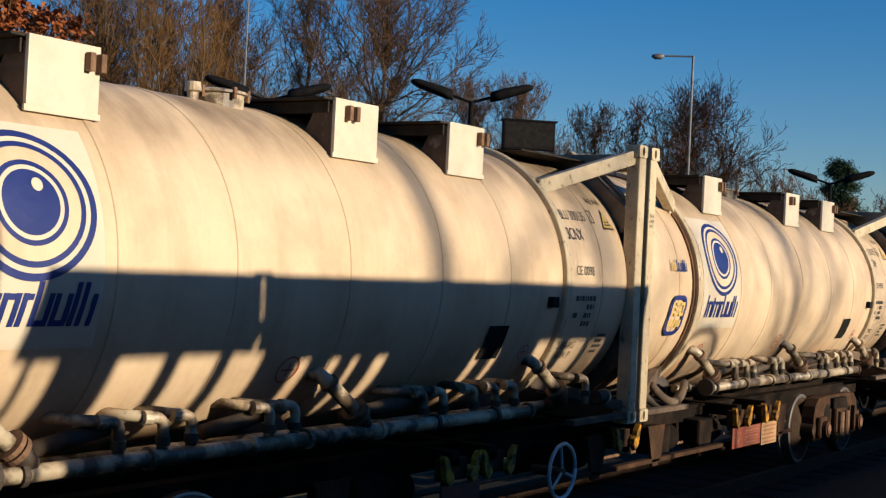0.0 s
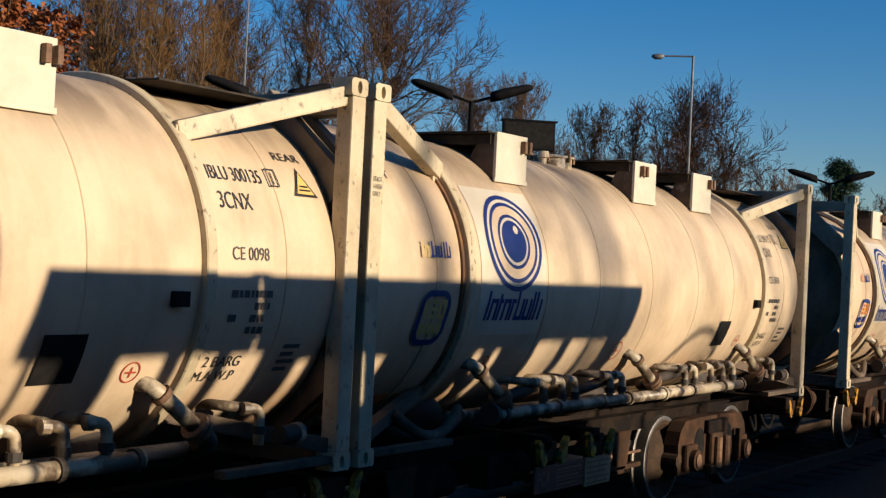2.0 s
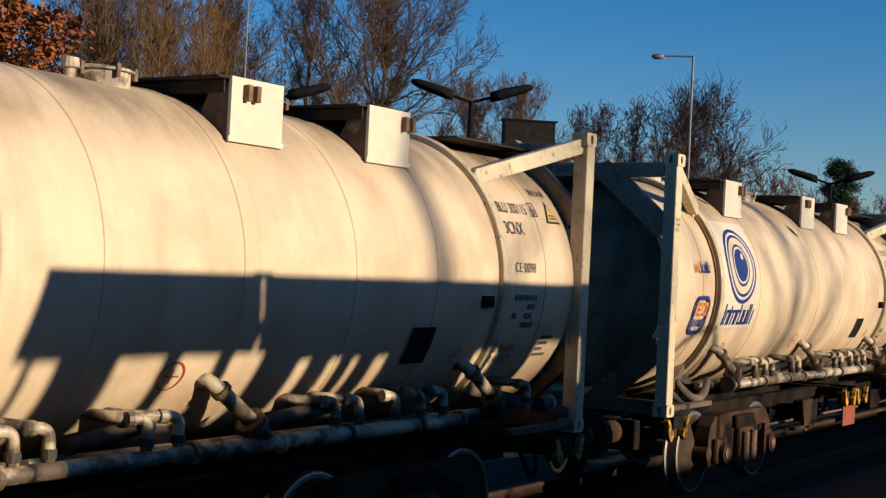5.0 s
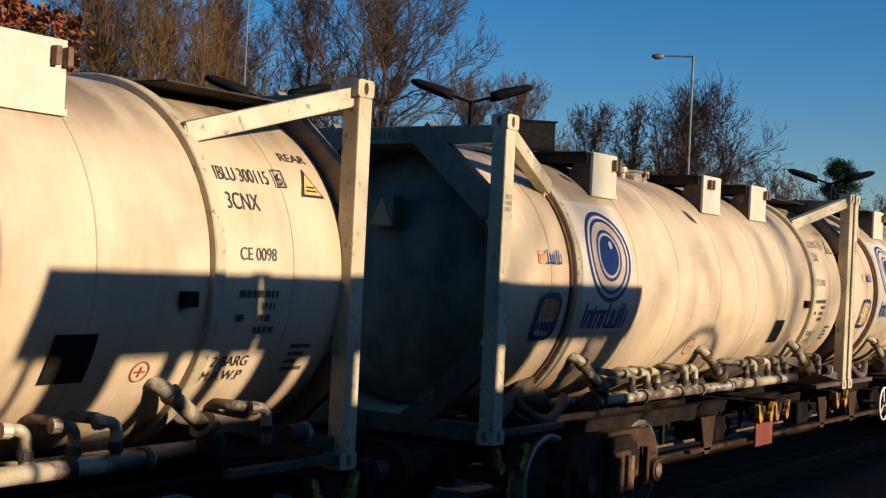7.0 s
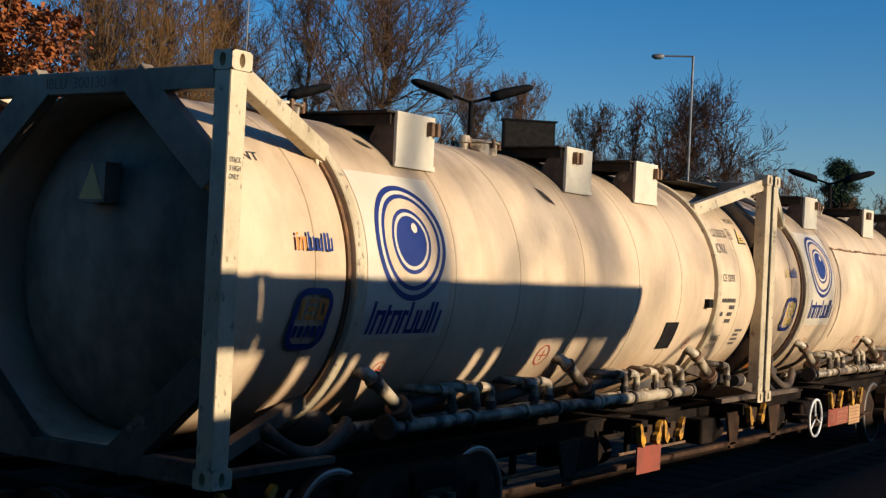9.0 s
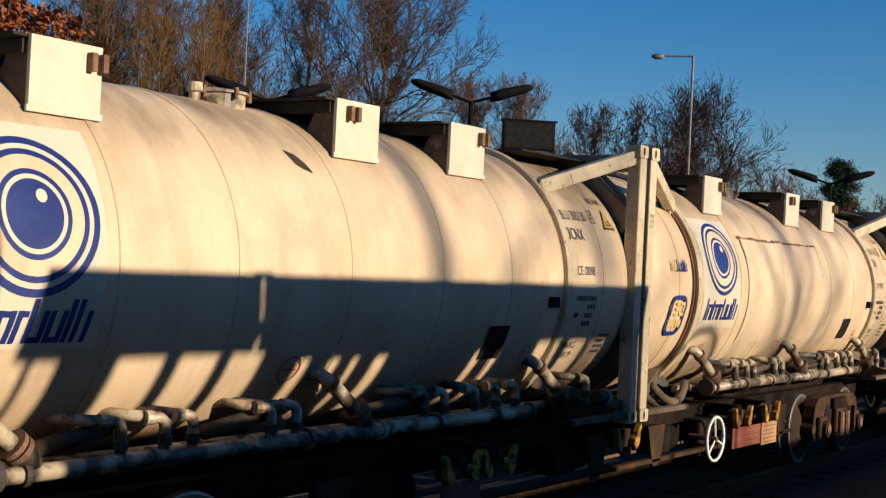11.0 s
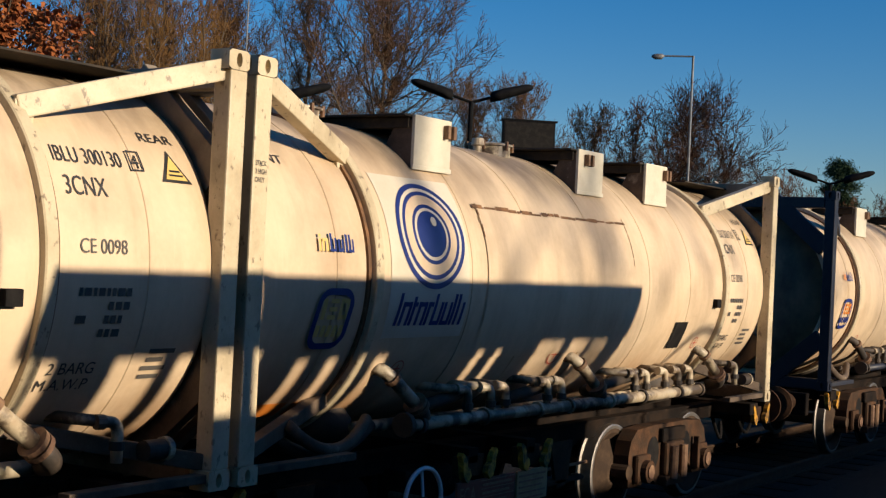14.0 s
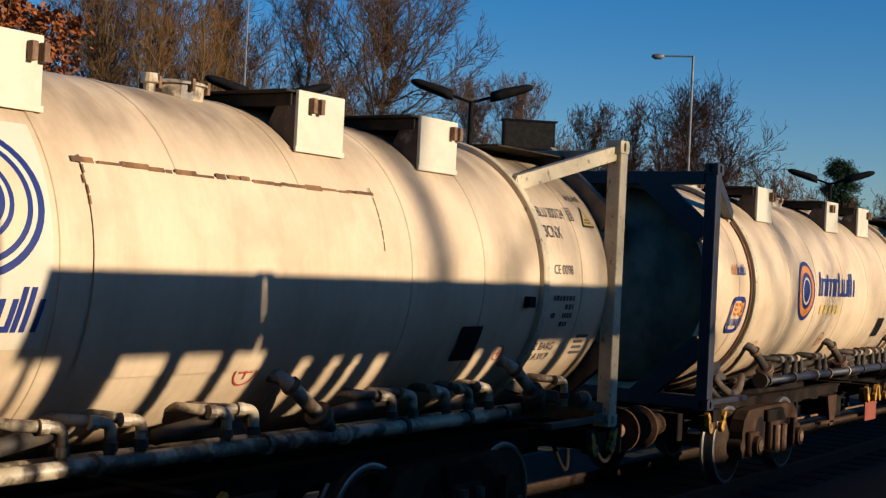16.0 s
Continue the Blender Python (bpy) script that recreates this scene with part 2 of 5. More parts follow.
def add_beam(bm, a, b, wide, deep, bevel=0.006, up=(0, 0, 1)):
    """A square-section bar from a to b."""
    a, b = Vector(a), Vector(b)
    along = (b - a).normalized()
    side = along.cross(Vector(up)).normalized()
    top = side.cross(along)
    m = Matrix((along * (b - a).length, side * wide, top * deep)).transposed().to_4x4()
    m.translation = (a + b) / 2
    made = bmesh.ops.create_cube(bm, size=1.0, matrix=m)
    if bevel:
        bmesh.ops.bevel(bm, geom=list({e for v in made["verts"] for e in v.link_edges}), offset=bevel, segments=2, profile=0.6, affect="EDGES", clamp_overlap=True)
    return bm


def add_tube(bm, points, radius, sides=12, cap=True):
    """A round bar along the points; radius is a number or one a point."""
    points = [Vector(p) for p in points]
    radii = radius if isinstance(radius, (list, tuple)) else [radius] * len(points)
    rings, side = [], None
    for i, p in enumerate(points):
        way = (points[min(i + 1, len(points) - 1)] - points[max(i - 1, 0)]).normalized()
        if side is None:
            side = way.orthogonal().normalized()
        side = (side - way * side.dot(way)).normalized()
        other = way.cross(side)
        rings.append([bm.verts.new(p + (side * math.cos(2 * math.pi * j / sides) + other * math.sin(2 * math.pi * j / sides)) * radii[i]) for j in range(sides)])
    for r0, r1 in zip(rings, rings[1:]):
        for j in range(sides):
            bm.faces.new((r0[j], r0[(j + 1) % sides], r1[(j + 1) % sides], r1[j]))
    if cap:
        bm.faces.new(rings[0][::-1])
        bm.faces.new(rings[-1])
    return bm


def tube(points, radius, sides=12):
    return add_tube(bmesh.new(), points, radius, sides)


def bend(a, b, c, n=6):
    """Points round a smooth elbow from a by b to c."""
    a, b, c = Vector(a), Vector(b), Vector(c)
    return [(1 - s) ** 2 * a + 2 * s * (1 - s) * b + s * s * c for s in [i / n for i in range(n + 1)]]


def lathe_x(profile, sides, cy, cz):
    """Turns (x, r) pairs round the axis y = cy, z = cz."""
    verts, faces = [], []
    for x, r in profile:
        for j in range(sides):
            a = 2 * math.pi * j / sides
            verts.append((x, cy - r * math.cos(a), cz + r * math.sin(a)))
    for i in range(len(profile) - 1):
        for j in range(sides):
            k = (j + 1) % sides
            faces.append((i * sides + j, (i + 1) * sides + j, (i + 1) * sides + k, i * sides + k))
    return verts, faces


# ---- setting: ground, tracks, platform ----
def slab(name, lo, hi, mat, label, category, bevel=0.0, kind="structure"):
    return tagged(part(name, box(lo, hi, bevel), mat), label, category, kind=kind)


def ground_sheet():
    xs = [-900, -300, -120, -60, -30, 0, 30, 60, 90, 150, 300, 900, 2500]
    ys = [-900, -200, -60, -25, -12, 1.7, 4, 6.6, 9.5, 14, 25, 45, 90, 200, 600, 2500]
    verts = [(x, y, -0.22 if -12 < y < 10 else (-0.1 if y < 16 else min(0.9, 0.02 * (y - 14)))) for y in ys for x in xs]
    w = len(xs)
    faces = [(j * w + i, j * w + i + 1, (j + 1) * w + i + 1, (j + 1) * w + i) for j in range(len(ys) - 1) for i in range(w - 1)]
    return tagged(raw("ground", verts, faces, EARTH), "dark winter earth and grass beside the railway", "ground", kind="structure")


ground_sheet()
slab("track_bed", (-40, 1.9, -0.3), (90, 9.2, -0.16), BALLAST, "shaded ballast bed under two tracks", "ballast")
slab("platform", (-30, -9.0, -0.3), (60, 1.55, 0.865), CONCRETE, "dark asphalt station platform opposite the train", "platform", 0.02)
slab("platform_edge", (-30, 1.0, 0.868), (60, 1.75, 0.915), CONCRETE, "pale coping stones along the platform edge", "coping", 0.01)


def rail_track(name, cy):
    track = thing(name, "railway track of brown rails on dark sleepers", "track", kind="structure")
    for side in (-0.755, 0.755):
        bm = bmesh.new()
        add_box(bm, (-40, cy + side - 0.035, -0.045), (90, cy + side + 0.035, 0), 0.012)
        add_box(bm, (-40, cy + side - 0.01, -0.135), (90, cy + side + 0.01, -0.04))
        add_box(bm, (-40, cy + side - 0.07, -0.15), (90, cy + side + 0.07, -0.13))
        part("rail", bm, RAIL, track)
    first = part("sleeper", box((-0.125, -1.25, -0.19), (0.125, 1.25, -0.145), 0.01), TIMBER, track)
    first.location = (4, cy, 0)
    for i in range(1, 45):
        ob = new("sleeper", first.data)
        ob.parent, ob.location = track, (4 + 0.65 * i, cy + 0.02 * math.sin(i * 2.1), 0)


rail_track("track_near", 3.2)
rail_track("track_train", NEAR + 1.25)


def platform_shelter():
    """A flat-roofed waiting shelter behind the camera; its roof, posts and clerestory throw the shadow on the tanks."""
    x0, x1, front, back = 5.12, 12.24, -0.5, -2.05
    roof, wall_top = 3.69, 3.27
    s = thing("platform_shelter", "flat-roofed grey platform shelter with a clerestory of narrow panes", "shelter")
    def sheet(corners):
        bm = bmesh.new()
        f = bm.faces.new([bm.verts.new((x, y, roof)) for x, y in corners])
        ex = bmesh.ops.extrude_face_region(bm, geom=[f])
        bmesh.ops.translate(bm, verts=[v for v in ex["geom"] if isinstance(v, bmesh.types.BMVert)], vec=(0, 0, 0.085))
        bmesh.ops.recalc_face_normals(bm, faces=bm.faces)
        part("roof_panel", bm, SHELTER, s)
    sheet([(x0, front), (6.775, front), (6.955, back), (x0, back)])
    sheet([(6.80, front), (x1, front), (x1, back), (6.98, back)])
    part("joint_cover", box((6.70, front - 0.16, roof + 0.088), (6.88, front, roof + 0.10), 0.0), SHELTER, s)
    part("joint_cover", box((6.84, back, roof + 0.088), (7.05, back + 0.42, roof + 0.10), 0.0), SHELTER, s)
    part("back_wall", box((x0 + 0.55, back + 0.04, 0.87), (x1 - 0.3, back + 0.16, wall_top), 0.004), SHELTER, s)
    posts = [(5.41, 5.84), (6.20, 6.33), (6.65, 6.77), (7.06, 7.45), (7.56, 7.78), (7.88, 8.03), (8.10, 8.30), (8.43, 9.63), (9.73, 9.91), (10.0, 10.58), (11.01, 11.16), (11.47, 11.55), (11.86, 12.18)]
    for a, b in posts:
        part("post", box((a, back + 0.05, wall_top if a > 5.5 and b < 12 else 0.87), (b, back + 0.12, roof), 0.004), SHELTER, s)
    for a, b in ((7.42, 8.50), (9.60, 10.10)):
        part("blind", box((a, back + 0.125, roof - 0.085), (b, back + 0.15, roof - 0.003), 0.0), SHELTER, s)
    for x in (x0 + 0.06, x1 - 0.3):
        part("end_post", box((x, back + 0.3, 0.87), (x + 0.05, back + 0.35, roof), 0.004), SHELTER, s)


platform_shelter()


def station_building():
    """Unseen brick block, added behind the camera to hold back sky light."""
    b = thing("station_building", "unseen brown brick block added to hold back sky light", "building")
    part("wall", box((-42, -17.0, -0.3), (2.4, -9.45, 12.6), 0.02), BRICK, b)
    part("roof", box((-42.4, -17.4, 12.6), (2.8, -9.1, 12.9), 0.02), LAMP_BLACK, b)
    for i in range(9):
        x = -39 + 4.6 * i
        w = part("window", box((x, -9.50, 8.6), (x + 1.2, -9.42, 10.6), 0.005), BLACK, b)
        part("sill", box((x - 0.08, -9.446, 8.48), (x + 1.28, -9.34, 8.598), 0.005), CONCRETE, w)


station_building()
# Made-up hoop out of view, shaped to throw the soft arched shadow.
hoop = thing("hoop_rail", "unseen hoop added to cast an arched shadow on the tanks", "railing", pose(0.35, -6.0, 2.165))
part("hoop", tube([(13.35, 0, -1.25)] + [(14.1 - 0.72 * math.cos(math.pi * i / 14), 0, 1.93 + 0.64 * math.sin(math.pi * i / 14)) for i in range(15)] + [(14.9, 0, -1.25)], 0.035, 10), GALV, hoop, smooth=True)
post = thing("platform_post", "plain steel post on the platform", "post", pose(4.80, -1.0, 0.915))
part("pole", tube([(0, 0, 0), (0, 0, 3.25)], 0.05, 12), GALV, post)
# Added out of view: blocks low sky and keeps sun off the ground.
slab("unseen_shade_wall", (-60, -9.4, -0.3), (80, -9.05, 4.05), EARTH, "unseen wall added to shade the track and lower wagons", "wall")

# ---- tank containers ----
MID_Y, MID_Z, RAD = 1.25, 1.265, 1.18


def on_tank(u, v, lift=0.004):
    """A place on the shell: u metres along it, v metres up round it from its middle height, on the near side."""
    a = v / RAD
    return (u, MID_Y - (RAD + lift) * math.cos(a), MID_Z + (RAD + lift) * math.sin(a))


def arc_of(z):
    return RAD * math.asin(max(-1, min(1, (z - MID_Z) / RAD)))


def decal(name, shapes, mat, parent, lift=0.004, label=""):
    """Flat shapes, lists of (u, v) corners, laid round the shell."""
    verts, faces = [], []
    for s in shapes:
        tall = max(v for _, v in s) - min(v for _, v in s)
        if len(s) == 4 and tall > 0.05:
            n = int(tall / 0.04) + 1
            a, b, c, d = s
            strips = []
            for i in range(n):
                f, g = i / n, (i + 1) / n
                strips.append([(a[0] + (d[0] - a[0]) * f, a[1] + (d[1] - a[1]) * f), (b[0] + (c[0] - b[0]) * f, b[1] + (c[1] - b[1]) * f),
                               (b[0] + (c[0] - b[0]) * g, b[1] + (c[1] - b[1]) * g), (a[0] + (d[0] - a[0]) * g, a[1] + (d[1] - a[1]) * g)])
        else:
            strips = [s]
        for q in strips:
            faces.append(tuple(range(len(verts), len(verts) + len(q))))
            verts += [on_tank(u, v, lift) for u, v in q]
    return raw(name, verts, faces, mat, parent, label)


def decals(name, shapes, mat, parent, lift=0.004, label=""):
    for s in shapes:
        decal(name, [s], mat, parent, lift, label)


def bar(u, v, w, h, slant=0.0):
    return [(u, v), (u + w, v), (u + w + slant * h, v + h), (u + slant * h, v + h)]


def grid(u0, u1, v0, v1, n=14):
    return [[(u0, v0 + (v1 - v0) * i / n), (u1, v0 + (v1 - v0) * i / n), (u1, v0 + (v1 - v0) * (i + 1) / n), (u0, v0 + (v1 - v0) * (i + 1) / n)] for i in range(n)]


def ring_shapes(u, v, r0, r1, n=48, squash=1.0, tall=1.0):
    out = []
    for i in range(n):
        a, b = 2 * math.pi * i / n, 2 * math.pi * (i + 1) / n
        p = [(u + squash * r * math.cos(t), v + tall * r * math.sin(t)) for r, t in ((r0, a), (r1, a), (r1, b), (r0, b))]
        out.append(p if r0 > 0 else p[1:3] + [(u, v)])
    return out


def disc_shapes(u, v, r, n=48, squash=1.0, tall=1.0):
    return ring_shapes(u, v, r * 0.5, r, n, squash, tall) + ring_shapes(u, v, 0.0, r * 0.5, n, squash, tall)


def lettering(text, u, v, size, mat, parent, stretch=1.0, lift=0.005):
    """Lettering with its lower left corner at u, v, laid round the shell."""
    data = bpy.data.curves.new("letters", "FONT")
    data.body, data.size = text, size
    tmp = bpy.data.objects.new("letters", data)
    me = bpy.data.meshes.new_from_object(tmp)
    bpy.data.objects.remove(tmp)
    bpy.data.curves.remove(data)
    for p in me.vertices:
        p.co = on_tank(u + p.co.x * stretch, v + p.co.y, lift)
    me.materials.clear()
    me.materials.append(mat)
    me.name = "lettering"
    ob = new("lettering", me)
    ob.parent = parent
    return ob


def flat_text(text, size, m, mat, parent, stretch=1.0):
    """Lettering on a flat panel."""
    data = bpy.data.curves.new("letters", "FONT")
    data.body, data.size = text, size
    tmp = bpy.data.objects.new("letters", data)
    me = bpy.data.meshes.new_from_object(tmp)
    bpy.data.objects.remove(tmp)
    bpy.data.curves.remove(data)
    me.transform(m @ Matrix.Diagonal((stretch, 1, 1, 1)))
    me.materials.clear()
    me.materials.append(mat)
    ob = new("lettering", me)
    ob.parent = parent
    return ob


def holed_face(bm, origin, u, v, w, h, inward, hole_w, hole_h, deep=0.05, n=20):
    """A rectangular face with a deep oval hole."""
    origin, u, v, inward = Vector(origin), Vector(u), Vector(v), Vector(inward)
    outer, inner, floor = [], [], []
    for i in range(n):
        a = 2 * math.pi * i / n
        c, s = math.cos(a), math.sin(a)
        k = 1 / max(abs(c), abs(s))
        outer.append(bm.verts.new(origin + u * (w / 2 * c * k) + v * (h / 2 * s * k)))
        e = origin + u * (hole_w / 2 * c) + v * (hole_h / 2 * s)
        inner.append(bm.verts.new(e))
        floor.append(bm.verts.new(e + inward * deep))
    for i in range(n):
        j = (i + 1) % n
        bm.faces.new((outer[i], outer[j], inner[j], inner[i]))
        bm.faces.new((inner[i], inner[j], floor[j], floor[i]))
    bm.faces.new(floor)


def corner_casting(x_out, near, low, parent):
    """Corner casting: a hollow steel block with oval apertures; x_out is -1 at the front end and 1 at the rear."""
    lx, ly, lz = 0.178, 0.162, 0.118
    x0 = 0.0 if x_out < 0 else LONG - lx
    y0 = -0.004 if near else WIDE - ly + 0.004
    z0 = 0.0 if low else HIGH - lz
    bm = add_box(bmesh.new(), (x0, y0 + 0.006, z0), (x0 + lx, y0 + ly - 0.006, z0 + lz), 0.0)
    out_y = -1 if near else 1
    # leave the outward faces to the holed plates
    bm.normal_update()
    gone = [f for f in bm.faces if f.normal.y * out_y > 0.9 or f.normal.x * x_out > 0.9]
    bmesh.ops.delete(bm, geom=gone, context="FACES_ONLY")
    yf = y0 + 0.006 if near else y0 + ly - 0.006
    holed_face(bm, (x0 + lx / 2, yf, z0 + lz / 2), (1, 0, 0), (0, 0, 1), lx, lz, (0, -out_y, 0), 0.05, 0.085)
    xf = x0 if x_out < 0 else x0 + lx
    holed_face(bm, (xf, y0 + ly / 2, z0 + lz / 2), (0, 1, 0), (0, 0, 1), ly - 0.012, lz, (-x_out, 0, 0), 0.05, 0.085)
    return part("corner_casting", bm, FRAME, parent)


def tank_base(m, label, group="tank containers on the train"):
    t = thing("tank_container", label, "tank container", m, group)
    # shell with dished ends
    dish = [(0.20, 0.0), (0.21, 0.30), (0.245, 0.58), (0.30, 0.78), (0.37, 0.93), (0.45, 1.03), (0.52, 1.075), (0.56, 1.088)]
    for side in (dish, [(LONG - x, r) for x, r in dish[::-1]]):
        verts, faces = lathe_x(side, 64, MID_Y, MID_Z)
        raw("dished_end", verts, faces, SHADED_END, t, "dirty dished tank end darkened for shade", smooth=True)
    prof = [(0.57, 1.07), (0.56, 1.085), (0.19, 1.09), (0.135, 1.12), (0.125, 1.15), (0.14, 1.163), (0.17, 1.165), (1.34, 1.165), (1.345, RAD)]
    back = [(LONG - x, r) for x, r in prof[::-1]]
    verts, faces = lathe_x(prof + [(x, RAD) for x in (2.6, 3.6, 4.7, 5.8, 6.8)] + back, 96, MID_Y, MID_Z)
    shell = raw("tank_shell", verts, faces, CREAM, t, smooth=True)
    shell.data.set_sharp_from_angle(angle=radians(40))
    for x, out in ((1.385, -1), (LONG - 1.385, 1)):
        verts, faces = lathe_x([(x - 0.045, RAD - 0.02), (x - 0.045, RAD + 0.042), (x - 0.036, RAD + 0.05), (x + 0.036, RAD + 0.05), (x + 0.045, RAD + 0.042), (x + 0.045, RAD - 0.02)], 96, MID_Y, MID_Z)
        raw("end_ring", verts, faces, FRAME, t)
        xg = x + out * 0.066
        verts, faces = lathe_x([(xg - 0.02, RAD - 0.03), (xg - 0.02, RAD + 0.006), (xg + 0.02, RAD + 0.002), (xg + 0.02, RAD - 0.03)], 96, MID_Y, MID_Z)
        raw("ring_gap", verts, faces, RUST_LINE, t, "brown grimy gap beside the ring")
    for x, r in ((1.0, 1.165), (2.66, RAD), (3.62, RAD), (4.74, RAD), (5.86, RAD), (6.85, RAD), (8.5, 1.165)):
        verts, faces = lathe_x([(x - 0.034, r - 0.004), (x - 0.026, r + 0.007), (x + 0.026, r + 0.007), (x + 0.034, r - 0.004)], 96, MID_Y, MID_Z)
        raw("weld_seam", verts, faces, CREAM, shell)
    # end frames
    for sx in (-1, 1):
        def at(x):
            return x if sx < 0 else LONG - x
        for near in (True, False):
            ya, yb = (0.008, 0.142) if near else (WIDE - 0.142, WIDE - 0.008)
            xa, xb = sorted((at(0.006), at(0.150)))
            post = part("corner_post", box((xa, ya, 0.118), (xb, yb, HIGH - 0.118), 0.012), FRAME, t)
            corner_casting(sx, near, True, post)
            corner_casting(sx, near, False, post)
            m1 = (lambda y: y) if near else (lambda y: WIDE - y)
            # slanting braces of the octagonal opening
            part("brace", add_beam(bmesh.new(), (at(0.06), m1(0.84), 2.46), (at(0.06), m1(0.13), 1.841), 0.10, 0.22, 0.008, up=(0, 0.4, 1)), SHADED_END, t)
            part("brace", add_beam(bmesh.new(), (at(0.06), m1(0.84), 0.07), (at(0.06), m1(0.13), 0.689), 0.10, 0.22, 0.008, up=(0, 0.4, 1)), SHADED_FRAME, t)
            # long strut from the post's head to the ring
            part("strut", add_beam(bmesh.new(), (at(0.13), m1(0.10), 2.475), (at(1.37), m1(0.40), 2.105), 0.10, 0.13, 0.01), FRAME, t)
            part("strut_foot", box((min(at(1.27), at(1.40)), min(m1(0.36), m1(0.46)), 2.02), (max(at(1.27), at(1.40)), max(m1(0.36), m1(0.46)), 2.15), 0.01), FRAME, t)
            xa, xb = sorted((at(0.17), at(1.20)))
            ya, yb = sorted((m1(0.02), m1(0.11)))
            part("bottom_side_rail", box((xa, ya, 0.05), (xb, yb, 0.10), 0.006), SHADED_FRAME, t)
            part("lower_strut", add_beam(bmesh.new(), (at(0.13), m1(0.12), 0.16), (at(1.37), m1(0.46), 0.42), 0.09, 0.10, 0.01), SHADED_FRAME, t)
        xa, xb = sorted((at(0.012), at(0.12)))
        part("top_end_beam", box((xa, 0.15, 2.365), (xb, WIDE - 0.15, 2.508), 0.01), SHADED_END, t)
        part("bottom_end_beam", box((xa, 0.15, 0.01), (xb, WIDE - 0.15, 0.15), 0.01), SHADED_FRAME, t)
    # saddle boxes across the top
    for i, (x0, x1) in enumerate(((2.23, 2.72), (4.87, 5.36), (6.32, 6.82))):
        g = part("saddle_foot", box((x0 + 0.03, 0.44, 2.10), (x1 - 0.03, 0.60, 2.30), 0.006), DARK_STEEL, t, "dark steel walkway bracket on the tank")
        for xx in (x0, x1 - 0.02):
            for m1 in (lambda y: y, lambda y: WIDE - y):
                sb = bmesh.new()
                f = sb.faces.new([sb.verts.new((xx, m1(y), z)) for y, z in [(0.414, 2.10), (0.414, 2.47), (0.55, 2.47), (0.70, 2.20), (0.70, 2.10)]])
                ex = bmesh.ops.extrude_face_region(sb, geom=[f])
                bmesh.ops.translate(sb, verts=[v for v in ex["geom"] if isinstance(v, bmesh.types.BMVert)], vec=(0.02, 0, 0))
                bmesh.ops.recalc_face_normals(sb, faces=sb.faces)
                # Gussets are frame-coloured; the darker paint carries their shade.
                part("gusset", sb, SHADED_FRAME, g)
        part("walkway_beam", box((x0 - 0.02, 0.44, 2.405), (x0 + 0.10, WIDE - 0.44, 2.485), 0.005), DARK_STEEL, g)
        part("walkway_beam", box((x1 - 0.10, 0.44, 2.405), (x1, WIDE - 0.44, 2.485), 0.005), DARK_STEEL, g)
        part("face_plate", box((x0 - 0.005, 0.385, 2.13), (x1 + 0.005, 0.414, 2.508), 0.005), WHITE, g, "white face plate")
        part("tread_plate", box((x0 - 0.10, 0.417, 2.490), (x1, WIDE - 0.417, 2.506), 0.004), DARK_STEEL, g, "thin walkway plate")
        part("foot_flange", box((x0 - 0.02, 0.38, 2.095), (x1 + 0.02, 0.40, 2.132), 0.004), WHITE, g)
        xs = x1 - 0.05 if i != 1 else x0 + 0.16
        part("socket", box((xs - 0.06, 0.335, 2.36), (xs - 0.02, 0.382, 2.465), 0.006), FLANGE, g, "rusty lashing socket")
        part("socket", box((xs + 0.02, 0.335, 2.36), (xs + 0.06, 0.382, 2.465), 0.006), FLANGE, g)
    # manlids and valves on top
    for x, y in ((1.60, 1.05), (4.38, 1.05), (5.85, 1.05)):
        h = part("manlid", tube([(x, y, 2.38), (x, y, 2.485)], 0.19, 28), PIPE, t, "cream manlid with clamps")
        bm = bmesh.new()
        add_tube(bm, [(x, y, 2.484), (x, y, 2.50), (x, y, 2.512)], [0.215, 0.215, 0.17], 28)
        part("lid", bm, PIPE, h)
        for i in range(6):
            a = i * math.pi / 3 + 0.3
            part("clamp", box((x + 0.215 * math.cos(a) - 0.014, y + 0.215 * math.sin(a) - 0.014, 2.44), (x + 0.215 * math.cos(a) + 0.014, y + 0.215 * math.sin(a) + 0.014, 2.522), 0.006), FLANGE, h)
    part("roof_plate", box((7.80, 0.60, 2.43), (9.0, 1.90, 2.445), 0.004), DARK_STEEL, t, "grey top plate behind the ring")
    for x in (4.1,):
        part("relief_valve", tube([(x, 1.0, 2.36), (x, 1.0, 2.46), (x, 1.0, 2.47), (x, 1.0, 2.53)], [0.04, 0.04, 0.06, 0.05], 14), PIPE, t, "small relief valve")
    # pipework along the lower side
    part("manifold_pipe", tube([(1.95, 0.13, 0.215), (4.4, 0.13, 0.215)], 0.048, 14), PIPE, t, smooth=True)
    part("manifold_pipe", tube([(4.4, 0.13, 0.215), (7.35, 0.13, 0.215)], 0.052, 14), PIPE, t, smooth=True)
    part("end_flange", tube([(1.88, 0.13, 0.225), (1.93, 0.13, 0.225)], 0.09, 20), DARK_PIPE, t, "dark blank flange closing the manifold")
    part("return_pipe", tube([(1.6, 0.36, 0.20), (8.0, 0.36, 0.20)], 0.045, 12), PIPE, t, smooth=True)
    for x in (2.1, 3.0, 3.85, 4.4, 5.2, 5.9, 6.75, 7.3):
        part("pipe_collar", tube([(x - 0.02, 0.13, 0.215), (x + 0.02, 0.13, 0.215)], 0.068, 16), DARK_PIPE if int(x * 10) % 2 else PIPE, t, "dark pipe clamp")
